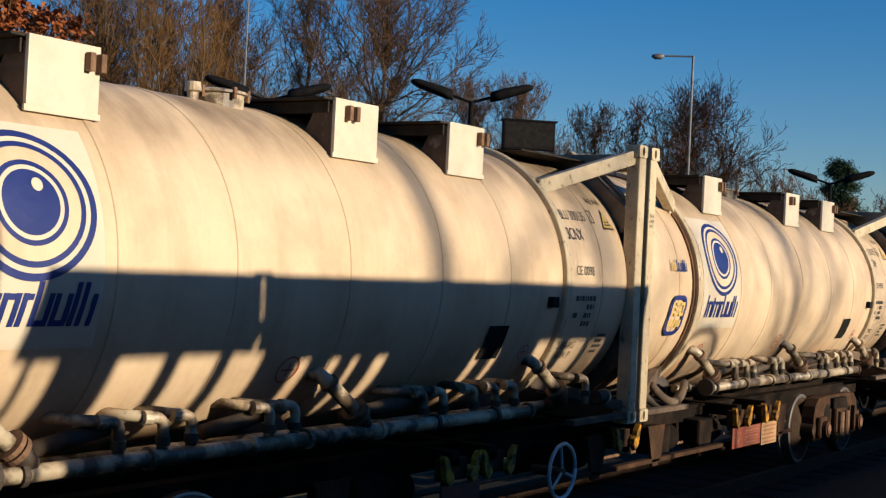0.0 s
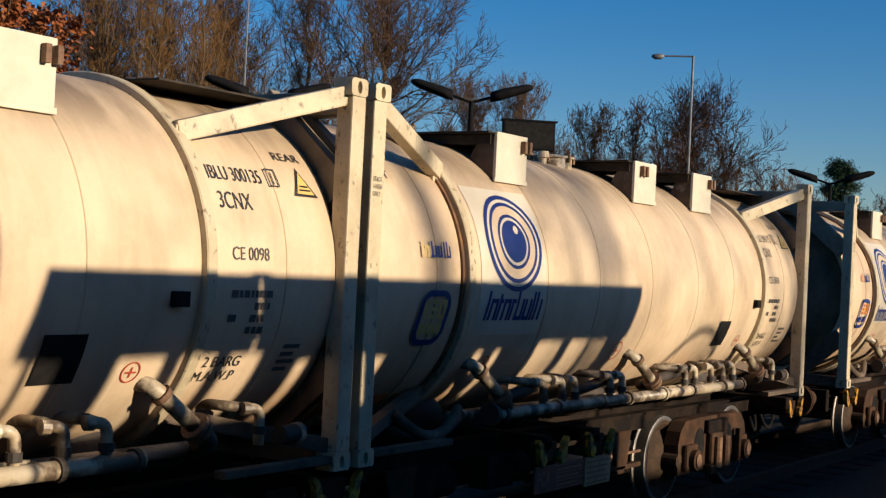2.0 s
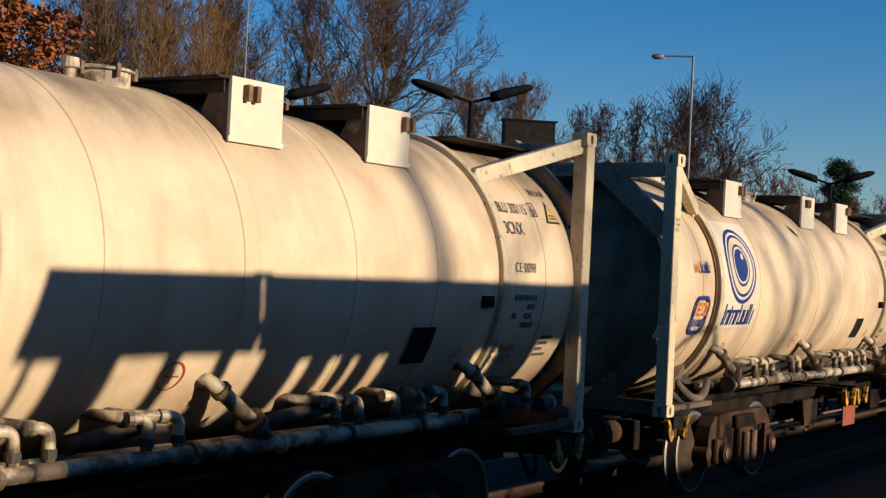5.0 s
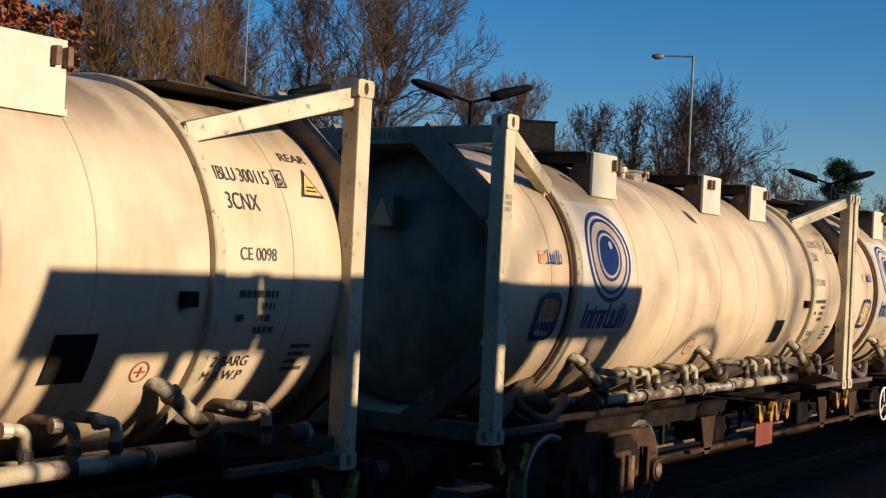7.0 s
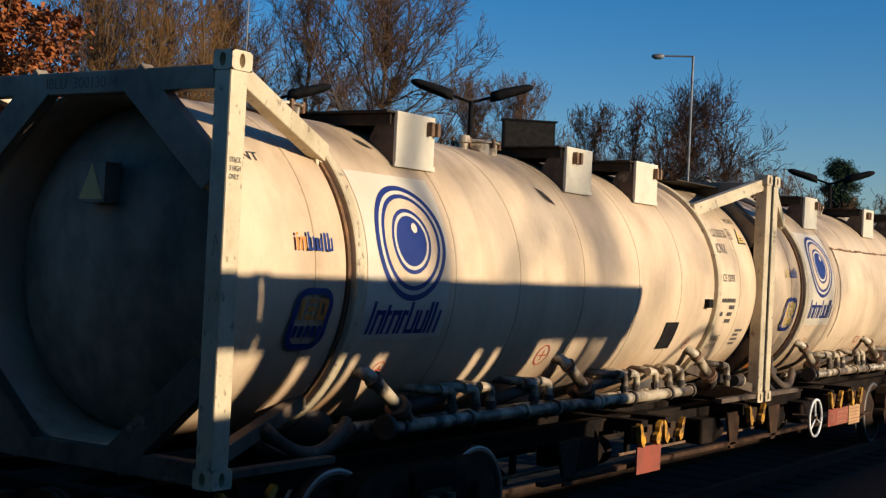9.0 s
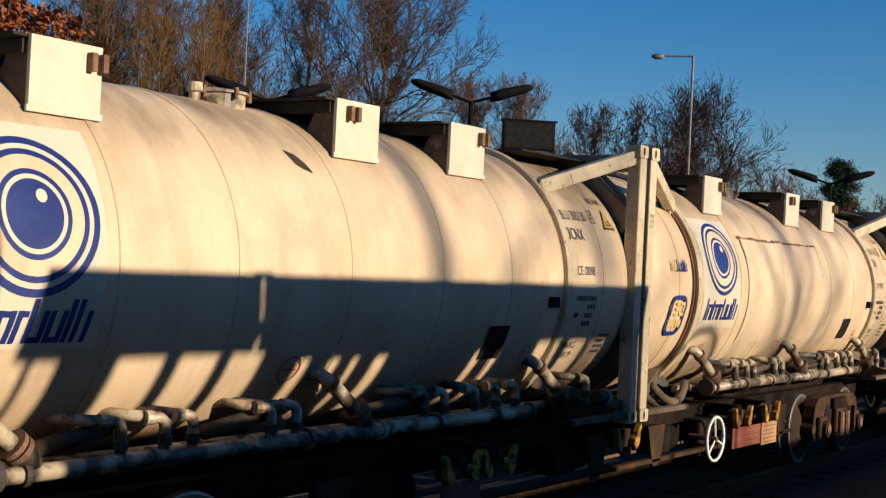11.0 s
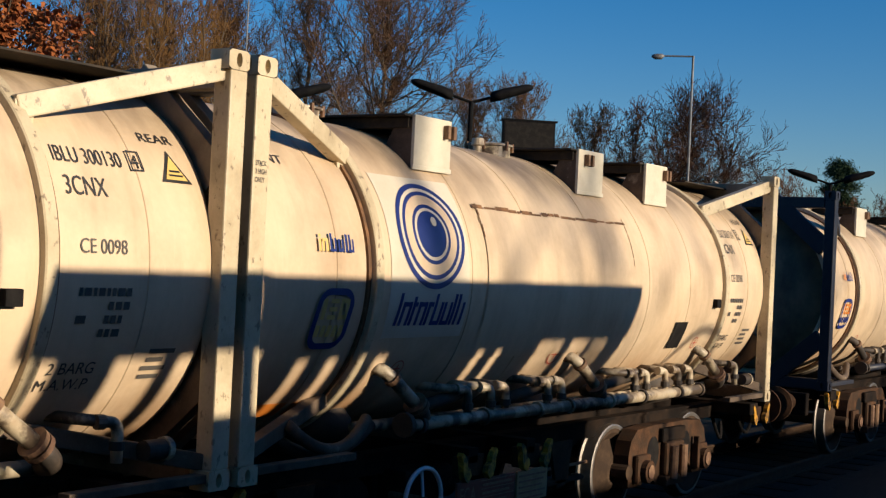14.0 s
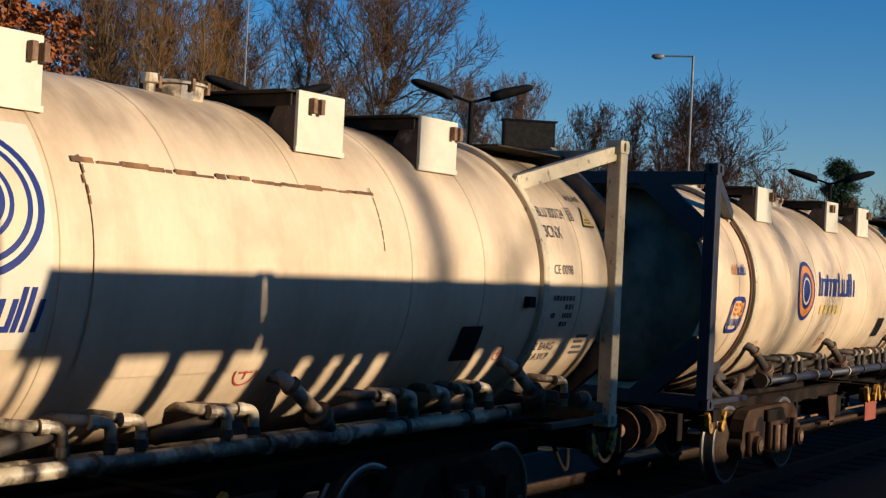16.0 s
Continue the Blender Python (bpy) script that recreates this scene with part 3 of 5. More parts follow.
    for x, run in ((2.78, 0.24), (3.12, 0.18), (3.35, 0.14), (4.30, 0.3), (4.05, 0.16), (5.78, 0.22), (6.04, 0.20), (6.48, 0.06), (6.80, 0.06), (7.10, 0.06), (8.36, 0.16)):
        z = 0.44
        pts = [(x, 0.15, 0.21), (x, 0.15, z - 0.08)] + bend((x, 0.15, z - 0.07), (x, 0.15, z), (x - 0.07, 0.16, z)) + [(x - run, 0.24, z + 0.01), (x - run - 0.1, 0.45, z + 0.02)]
        r = part("riser", tube(pts, 0.034, 12), PIPE, t, "cream elbow pipe rising from the manifold", smooth=True)
        part("union", tube([(x, 0.15, 0.28), (x, 0.15, 0.33)], 0.045, 10), DARK_PIPE, r)
        part("union", tube([(x - 0.09, 0.163, z), (x - 0.14, 0.175, z + 0.002)], 0.043, 10), PIPE, r)
    for x in (1.68, 4.56, 7.42):
        o = part("outlet_pipe", tube([(x + 0.0, 0.34, 0.63)] + bend((x + 0.04, 0.25, 0.625), (x + 0.07, 0.19, 0.60), (x + 0.13, 0.17, 0.545), 5) + [(x + 0.36, 0.13, 0.36)], 0.05, 16), PIPE, t, "cream discharge pipe slanting off the hopper", smooth=True)
        d = Vector((0.2, -0.01, -0.16)).normalized()
        p = Vector((x + 0.36, 0.13, 0.36))
        part("flange", tube([p - d * 0.03, p + d * 0.0], 0.09, 20), FLANGE, o, "rusty bolted flange")
        part("flange", tube([p + d * 0.012, p + d * 0.045], 0.09, 20), FLANGE, o)
        part("elbow", tube([p + d * 0.04] + bend(p + d * 0.08, p + d * 0.2, p + d * 0.2 + Vector((0.05, 0.2, -0.02))), 0.06, 14), DARK_PIPE, o, smooth=True)
        part("collar", tube([(x + 0.10, 0.178, 0.573), (x + 0.125, 0.17, 0.55)], 0.066, 16), FLANGE, o)
        # hopper cone under the shell
        hp = bmesh.new()
        add_tube(hp, [(x - 0.05, 1.0, 0.30), (x - 0.05, 0.75, 0.22), (x + 0.02, 0.5, 0.16)], [0.40, 0.26, 0.1], 20)
        part("hopper", hp, DARK_PIPE, t, "blackened discharge hopper", smooth=True)
    for x0, x1 in ((2.3, 2.75), (3.6, 4.15), (5.0, 5.8)):
        part("sloping_pipe", tube([(x0, 0.30, 0.30), (x1, 0.22, 0.40)], 0.05, 12), DARK_PIPE, t, smooth=True)
    # Cream hoses given dark colours that stand for the shade under the tank.
    part("air_hose", tube(bend((0.70, 0.22, 0.30), (1.05, 0.06, -0.06), (1.60, 0.25, 0.28), 12), 0.042, 12), SHADED_FRAME, t, "looped air hose darkened for shade", smooth=True)
    part("air_hose", tube(bend((0.62, 0.30, 0.24), (1.1, 0.20, -0.10), (1.75, 0.32, 0.22), 12), 0.042, 12), DARK_PIPE, t, smooth=True)
    part("end_valve", tube([(8.55, 0.14, 0.26), (8.70, 0.14, 0.26)], 0.06, 18), DARK_PIPE, t, "dark end valve")
    part("valve_cap", tube([(8.70, 0.14, 0.26), (8.74, 0.14, 0.26)], 0.07, 18), PIPE, t)
    # plates on the side
    decal("document_plate", grid(6.60, 6.90, arc_of(0.66), arc_of(0.93), 6), BLACK, t, 0.012, "black document plate")
    part("thermometer_box", box((7.46, MID_Y - RAD - 0.045, 1.075), (7.57, MID_Y - RAD + 0.01, 1.165), 0.006), BLACK, t, "small black gauge box")
    return t


def emblem(t, u=2.02, v=0.285, r=0.43, tall=1.0):
    decal("emblem_ring", ring_shapes(u, v, r * 0.90, r, tall=tall), BLUE, t, 0.0075, "blue ring emblem")
    decal("emblem_band", ring_shapes(u, v, r * 0.83, r * 0.90, tall=tall), STICKER, t, 0.0075)
    decal("emblem_ring", ring_shapes(u, v, r * 0.75, r * 0.83, tall=tall), BLUE, t, 0.0075)
    decal("emblem_field", ring_shapes(u, v, r * 0.56, r * 0.75, tall=tall), CREAM, t, 0.0075)
    decal("emblem_ring", ring_shapes(u, v, r * 0.49, r * 0.56, tall=tall), BLUE, t, 0.0075)
    decal("emblem_band", ring_shapes(u, v, r * 0.43, r * 0.49, tall=tall), STICKER, t, 0.0075)
    decal("emblem_disc", disc_shapes(u, v, r * 0.43, tall=tall), BLUE, t, 0.0075, "dark blue disc")
    decal("emblem_dot", disc_shapes(u + r * 0.12, v + r * 0.22, r * 0.085, 20), STICKER, t, 0.011)


def name_bars(t, u, v, wide, tall, mat):
    """Slanted bars of the size and weight of a company name."""
    k = wide / 6.9
    low = 0.74 * tall
    x = u
    for height, width, joined in ((1.0, 0.34, None), (0.74, 0.9, low), (0.9, 0.5, low), (0.74, 0.9, low), (0.74, 0.55, low), (1.0, 0.95, 0.15 * tall), (0.74, 0.9, 0.15 * tall), (1.0, 0.34, None), (1.0, 0.85, None)):
        stem = 0.28 * k
        shapes = [bar(x, v, stem, tall * height, 0.2)]
        if width > 0.6:
            shapes.append(bar(x + (width - 0.27) * k, v, stem, low, 0.2))
        if joined:
            y = joined - 0.15 * tall
            shapes.append(bar(x + stem + 0.2 * y, v + y, (width - 0.27) * k - stem if width > 0.6 else (width - 0.27) * k, tall * 0.14, 0.2))
        decals("name_bar", shapes, mat, t, 0.0078, "dark blue slanted bar")
        x += (width + 0.09) * k


def round_badge(t, u, v, w, h):
    """A rounded square badge outline with bars inside."""
    def rim(grow):
        pts = []
        a, b, r = w / 2 - grow, h / 2 - grow, 0.12 - grow
        for cx, cy, s in ((a - r, b - r, 0), (-a + r, b - r, 90), (-a + r, -b + r, 180), (a - r, -b + r, 270)):
            for i in range(7):
                t0 = radians(s + 15 * i)
                x, y = cx + r * math.cos(t0), cy + r * math.sin(t0)
                pts.append((u + x + 0.12 * y, v + y))
        return pts
    o, i = rim(0), rim(0.045)
    n = len(o)
    decal("badge_rim", [[o[j], o[(j + 1) % n], i[(j + 1) % n], i[j]] for j in range(n)], BLUE, t, 0.006, "rounded dark blue badge outline")
    return u, v


def marks(t, number, digit, badge=ORANGE, kind="ring", off=0.0, raised=0.0, bars=(0.0, 0.0)):
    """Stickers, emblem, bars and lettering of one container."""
    if kind == "ring":
        decal("sticker_panel", grid(1.52 + off, 2.54 + off, -0.42, 0.81, 22), STICKER, t, 0.004, "large white vinyl panel")
        emblem(t, 2.07 + off, 0.285 + raised, tall=0.95 if raised else 1.0)
        name_bars(t, 1.58 + off + bars[0], -0.385 + bars[1], 0.86, 0.235, BLUE)
    else:
        u, v, r = 3.22, 0.02, 0.37
        decal("emblem_ring", ring_shapes(u, v, r * 0.86, r, squash=0.85), BLUE, t, 0.0075, "blue and orange ring emblem")
        decal("emblem_band", ring_shapes(u, v, r * 0.62, r * 0.86, squash=0.85), ORANGE, t, 0.0075)
        decal("emblem_field", ring_shapes(u, v, r * 0.46, r * 0.62, squash=0.85), BLUE, t, 0.0075)
        decal("emblem_band", ring_shapes(u, v, r * 0.38, r * 0.46, squash=0.85), STICKER, t, 0.0075)
        decal("emblem_disc", disc_shapes(u, v, r * 0.38, squash=0.85), BLUE, t, 0.0075)
        name_bars(t, 3.68, -0.04, 1.5, 0.31, BLUE)
        decals("name_bar", [bar(3.8 + 0.17 * i, -0.27, 0.11, 0.12, 0.1) for i in range(5)], YELLOW, t, 0.0078, "faded yellow bar")
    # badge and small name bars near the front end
    u, v = round_badge(t, 0.96, -0.275, 0.39, 0.42)
    k = 0.075
    decals("badge_bar", [bar(u - 0.135, v + 0.0, 0.04, 0.14, 0.12), bar(u - 0.065, v, 0.085, 0.03, 0.12), bar(u - 0.055, v + 0.055, 0.085, 0.03, 0.12), bar(u - 0.045, v + 0.11, 0.085, 0.03, 0.12),
                         bar(u + 0.05, v, 0.03, 0.14, 0.12), bar(u + 0.115, v, 0.03, 0.14, 0.12), bar(u + 0.08, v, 0.04, 0.03, 0.12), bar(u + 0.092, v + 0.11, 0.04, 0.03, 0.12)], badge, t, 0.0065, "bar inside the badge")
    decals("badge_bar", [bar(u - 0.16 + 0.062 * i, v - 0.12, 0.04, 0.08, 0.12) for i in range(5)], BLUE if badge is ORANGE else YELLOW, t, 0.0065)
    decals("small_bar", [bar(0.77, 0.175, 0.022, 0.085), bar(0.77, 0.268, 0.022, 0.02), bar(0.806, 0.175, 0.02, 0.085), bar(0.846, 0.175, 0.02, 0.085), bar(0.826, 0.242, 0.02, 0.018)], badge, t, 0.0065)
    for x, w, h in ((0.885, 0.07, 0.12), (0.97, 0.062, 0.085), (1.047, 0.022, 0.12), (1.084, 0.06, 0.12)):
        decals("small_bar", [bar(x, 0.175, 0.022, h)] + ([bar(x + w - 0.022, 0.175, 0.02, min(h, 0.09)), bar(x + 0.022, 0.175, w - 0.044, 0.018)] if w > 0.03 else []), BLUE, t, 0.0065)
    lettering("FRONT", 0.26, arc_of(2.00), 0.105, INK, t, 1.2, lift=-0.009)
    # rear end lettering
    low = -0.009
    lettering("REAR", 8.60, arc_of(2.02), 0.10, INK, t, 1.15, low)
    lettering("IBLU " + number, 7.88, arc_of(1.845), 0.145, INK, t, 0.655, low)
    u0 = 8.432
    decal("digit_frame", [bar(u0, arc_of(1.83), 0.012, 0.135), bar(u0 + 0.085, arc_of(1.83), 0.012, 0.135), bar(u0 + 0.012, arc_of(1.83), 0.073, 0.010), bar(u0 + 0.012, arc_of(1.83) + 0.125, 0.073, 0.010)], INK, t, 0.0)
    lettering(digit, u0 + 0.022, arc_of(1.845), 0.135, INK, t, 0.75, 0.0)
    lettering("3CNX", 7.91, arc_of(1.67), 0.16, INK, t, 0.70, low)
    lettering("CE 0098", 7.97, arc_of(1.36), 0.115, GREY_INK, t, 0.85, low)
    rnd = random.Random(int(number))
    lines = []
    for i, (a, b) in enumerate(((7.98, 8.33), (8.20, 8.33), (8.18, 8.31), (8.16, 8.30))):
        u, v = a, arc_of(1.13 - 0.075 * i)
        while u < b:
            w = rnd.uniform(0.02, 0.06)
            lines.append(bar(u, v, w, 0.045))
            u += w + 0.014
    lines += [bar(7.98, arc_of(0.98), 0.07, 0.045)]
    decals("data_bar", lines, GREY_INK, t, low, "worn grey data line")
    lettering("2 BARG", 7.89, arc_of(0.70), 0.105, INK, t, 0.95, low)
    lettering("M.A.W.P", 7.85, arc_of(0.61), 0.105, INK, t, 0.95, low)
    decals("data_bar", [bar(8.56 + rnd.uniform(0, 0.03), arc_of(0.80 - 0.05 * i), rnd.uniform(0.12, 0.22), 0.03) for i in range(4)], GREY_INK, t, low)
    tri = [(8.66, arc_of(1.79)), (8.90, arc_of(1.79)), (8.78, arc_of(1.98))]
    decal("warning_rim", [tri], INK, t, low, "black-edged warning triangle")
    inner = [(8.692, arc_of(1.805)), (8.868, arc_of(1.805)), (8.78, arc_of(1.945))]
    decal("warning_triangle", [inner], YELLOW, t, low + 0.003, "yellow warning triangle")
    decals("warning_bar", [bar(8.74, arc_of(1.85), 0.08, 0.012), bar(8.725, arc_of(1.825), 0.11, 0.012)], INK, t, low + 0.005)
    # red marks by the outlets
    for u, z, r in ((4.30, 0.66, 0.105), (1.95, 0.62, 0.075), (7.31, 0.70, 0.07)):
        v = arc_of(z)
        decal("red_mark", ring_shapes(u, v, r * 0.88, r, 28) + [bar(u - r * 0.6, v - 0.006, r * 1.2, 0.012), bar(u - 0.006, v - r * 0.5, 0.012, r)], RED_INK, t, 0.006, "red ringed outlet mark")
    for i, line in enumerate(("STACK", "3 HIGH", "ONLY")):
        flat_text(line, 0.045, pose(0.022, 0.004, 1.93 - 0.05 * i, 90, 0, 0), INK, t, 0.72)
    # number on the front end beam and warning triangle on the front end
    m = pose(0.008, 1.62, 2.40, 90, 0, -90)
    flat_text("IBLU  " + number + "  " + digit, 0.10, m, INK, t)
    raw("end_triangle", [(0.10, 1.36, 1.70), (0.10, 1.14, 1.70), (0.10, 1.25, 1.93)], [(0, 1, 2)], YELLOW, t, "shaded yellow warning triangle")
    part("triangle_bracket", box((0.104, 1.13, 1.68), (0.24, 1.37, 1.94), 0.002), SHADED_END, t)


CONTAINERS = [(-9.212, "300135", "1", YELLOW, "ring", 0.0, 0.06, (0.03, 0.09)), (0.0, "300115", "6", YELLOW, "ring", 0.05, 0.06, (0.03, 0.09)), (10.8805, "300130", "4", ORANGE, "ring"), (20.0807, "300124", "8", YELLOW, "ring", 0.05, 0.065, (0.03, 0.06)), (31.3309, "300142", "0", ORANGE, "side")]
LABELS = ["cream tank container, blue ring emblem, worn paint, on flat wagon", "cream tank container, blue ring emblem, brown-stained belly, on flat wagon",
          "cream tank container with orange badge and chipped end posts", "cream tank container with blue emblem and patched cladding sheet",
          "cream tank container with blue and orange side emblem"]
moving = []


def place(x):
    return pose(x + TRAIN[0][1], NEAR, DECK)


base = tank_base(place(CONTAINERS[0][0]), LABELS[0])
tanks = [base] + [tagged(copy_thing(base, place(c[0])), lab) for c, lab in zip(CONTAINERS[1:], LABELS[1:])]
for t, c in zip(tanks, CONTAINERS):
    marks(t, *c[1:])
    moving.append((t, c[0], DECK))

# what sets single containers apart
d = tanks[3]
decal("cladding_sheet", grid(2.86, 5.50, -0.62, arc_of(1.84), 20), CREAM, d, 0.010, "replaced cladding sheet")
rnd = random.Random(5)
strip, u = [], 2.80
while u < 5.5:
    w = rnd.uniform(0.05, 0.22)
    strip.append(bar(u, arc_of(1.835) + rnd.uniform(-0.008, 0.006), w, rnd.uniform(0.018, 0.04)))
    u += w + rnd.uniform(-0.02, 0.03)
strip += [bar(2.85 + rnd.uniform(-0.01, 0.01), arc_of(1.835) - 0.06 * i, 0.014, 0.05) for i in range(5)] + [bar(5.49, arc_of(1.835) - 0.08 * i, 0.012, 0.07) for i in range(6)]
decals("sealant_strip", strip, RUST_LINE, d, 0.0125, "brown cracked sealant along the sheet's edge")
c3 = tanks[2]
for u, z, s in ((2.02, 2.28, 0.7), (4.33, 2.09, 1.0)):
    v = arc_of(z)
    decal("dent", [[(u, v), (u + 0.09 * s, v - 0.03 * s), (u + 0.15 * s, v - 0.10 * s)], [(u, v), (u + 0.15 * s, v - 0.10 * s), (u + 0.19 * s, v - 0.18 * s)], [(u, v), (u + 0.19 * s, v - 0.18 * s), (u + 0.10 * s, v - 0.15 * s), (u + 0.05 * s, v - 0.12 * s)]], DARK_STEEL, c3, 0.006, "dark torn patch of cladding")
for t in (tanks[1], tanks[3]):
    decal("belly_stain", grid(0.62, 1.33, arc_of(0.30), arc_of(0.40), 3), ORANGE, t, -0.011, "rust-orange belly stain")

# the last container has a dark blue frame and dark pipes
for ob in tanks[4].children_recursive:
    kind = ob.name.split(".")[0]
    if kind in ("corner_post", "corner_casting", "top_end_beam", "bottom_end_beam", "brace", "strut", "bottom_side_rail", "lower_strut", "manifold_pipe"):
        ob.material_slots[0].link = "OBJECT"
        ob.material_slots[0].material = BLUE_FRAME
    elif kind in ("outlet_pipe", "riser", "return_pipe"):
        ob.material_slots[0].link = "OBJECT"
        ob.material_slots[0].material = DARK_PIPE


# ---- wagons ----
WHEEL_R = 0.46
wheelsets = []


def wheelset(parent, x, y=1.25):
    """An axle with two wheels; its origin is on the axle."""
    w = part("wheelset", tube([(0, -1.0, 0), (0, 1.0, 0)], 0.075, 14), WHEEL, parent)
    w.location = (x, y, WHEEL_R)
    for s in (-1, 1):
        n = 40
        verts, faces = [], []
        prof = [(0.665, 0.0), (0.64, 0.14), (0.71, 0.30), (0.665, 0.37), (0.665, 0.425)]
        for yy, r in prof + [(0.81, 0.425), (0.81, 0.37), (0.75, 0.3), (0.83, 0.14), (0.83, 0.0)]:
            for j in range(n):
                a = 2 * math.pi * j / n
                verts.append((r * math.cos(a), s * yy, r * math.sin(a)))
        for i in range(9):
            for j in range(n):
                faces.append((i * n + j, i * n + (j + 1) % n, (i + 1) * n + (j + 1) % n, (i + 1) * n + j))
        wh = raw("wheel", verts, faces, WHEEL, w)
        verts, faces = [], []
        for yy, r in [(0.665, 0.43), (0.665, 0.485), (0.69, 0.49), (0.70, 0.46), (0.808, 0.452), (0.814, 0.435), (0.814, 0.41)]:
            for j in range(n):
                a = 2 * math.pi * j / n
                verts.append((r * math.cos(a), s * yy, r * math.sin(a)))
        for i in range(6):
            for j in range(n):
                faces.append((i * n + j, i * n + (j + 1) % n, (i + 1) * n + (j + 1) % n, (i + 1) * n + j))
        raw("tread", verts, faces, BRIGHT, wh, "polished steel tread", smooth=False)
    wheelsets.append((w, x, y))
    return w


def bogie(parent, x):
    for s in (1, -1):
        yo = 0.26 if s > 0 else 2.24
        def Y(d):
            return yo + d * s
        bm = bmesh.new()
        outline = [(-0.95, 0.30), (-0.96, 0.62), (-0.91, 0.76), (-0.78, 0.86), (-0.4, 0.88), (0.4, 0.88), (0.78, 0.86), (0.91, 0.76), (0.96, 0.62), (0.95, 0.30), (0.64, 0.30), (0.52, 0.42), (0.28, 0.27),
                   (-0.28, 0.27), (-0.52, 0.42), (-0.64, 0.30)]
        f = bm.faces.new([bm.verts.new((x + a, Y(0.0), b)) for a, b in outline])
        ex = bmesh.ops.extrude_face_region(bm, geom=[f])
        bmesh.ops.translate(bm, verts=[v for v in ex["geom"] if isinstance(v, bmesh.types.BMVert)], vec=(0, 0.16 * s, 0))
        bmesh.ops.recalc_face_normals(bm, faces=bm.faces)
        side = part("bogie_sideframe", bm, BOGIE, parent, "rust-brown cast bogie side frame")
        for dx in (-0.72, 0.72):
            part("axlebox", add_tube(add_box(bmesh.new(), (x + dx - 0.15, min(Y(-0.07), Y(0.0)), 0.34), (x + dx + 0.15, max(Y(-0.07), Y(0.0)), 0.62), 0.03), [(x + dx, Y(-0.06), WHEEL_R), (x + dx, Y(-0.13), WHEEL_R)], 0.11, 16), BOGIE, side)
            part("cap", tube([(x + dx, Y(-0.13), WHEEL_R), (x + dx, Y(-0.145), WHEEL_R)], 0.07, 12), FLANGE, side)
        # No holes are cut; flat black discs imitate the dark of the openings.
        for dx, w in ((-0.40, 0.14), (0.40, 0.14)):
            n = 18
            ring = [(x + dx + w * math.cos(2 * math.pi * i / n), Y(-0.004), 0.60 + 0.17 * math.sin(2 * math.pi * i / n)) for i in range(n)]
            raw("opening_disc", ring, [tuple(range(n)) if s < 0 else tuple(range(n))[::-1]], BLACK, side, "flat black disc standing for a shaded opening")
        part("spring_nest", add_box(add_box(bmesh.new(), (x - 0.26, min(Y(-0.10), Y(0.0)), 0.26), (x + 0.26, max(Y(-0.10), Y(0.0)), 0.36), 0.02), (x - 0.22, min(Y(-0.08), Y(0.0)), 0.36), (x + 0.22, max(Y(-0.08), Y(0.0)), 0.70), 0.03), BOGIE, side)
        for dx in (-0.12, 0.12):
            part("damper", tube([(x + dx, Y(-0.11), 0.33), (x + dx, Y(-0.11), 0.66)], 0.045, 10), FLANGE, side)
        part("brake_hanger", add_box(bmesh.new(), (x + 0.56, min(Y(-0.03), Y(-0.09)), 0.36), (x + 0.62, max(Y(-0.03), Y(-0.09)), 0.70), 0.01), BOGIE, side)
        part("bolster_end", add_box(bmesh.new(), (x - 0.28, min(Y(-0.06), Y(0.1)), 0.70), (x + 0.28, max(Y(-0.06), Y(0.1)), 0.84), 0.02), UNDER, side)
    part("bolster", box((x - 0.25, 0.45, 0.52), (x + 0.25, 2.05, 0.82), 0.02), UNDER, parent)
    for dx in (-0.95, 0.95):
        wheelset(parent, x + dx)


def spigot(parent, x, tall=0.17):
    """A folding yellow container lock: a bracket with two leaning jaws."""
    b = part("spigot_bracket", box((x + 0.06, 0.10, 0.76), (x + 0.40, 0.18, 0.93), 0.01), BOGIE, parent)
    for dx, lean in ((0.0, -1), (0.40, 1)):
        bm = bmesh.new()
        pts = [(0.02, 0.03), (0.07, 0.0), (0.115, 0.05), (0.10, 0.10), (0.055, 0.125), (0.05, 0.17), (0.02, 0.21), (-0.015, 0.235), (-0.035, 0.21), (-0.01, 0.16), (-0.005, 0.09)]
        vs = [bm.verts.new((x + dx + p * -lean + (0.06 if lean > 0 else 0), 0.03, 0.74 + q)) for p, q in pts]
        f = bm.faces.new(vs)
        ex = bmesh.ops.extrude_face_region(bm, geom=[f])
        bmesh.ops.translate(bm, verts=[v for v in ex["geom"] if isinstance(v, bmesh.types.BMVert)], vec=(0, 0.05, 0))
        bmesh.ops.recalc_face_normals(bm, faces=bm.faces)
        part("jaw", bm, JAW, b, "yellow-painted folding lock jaw")


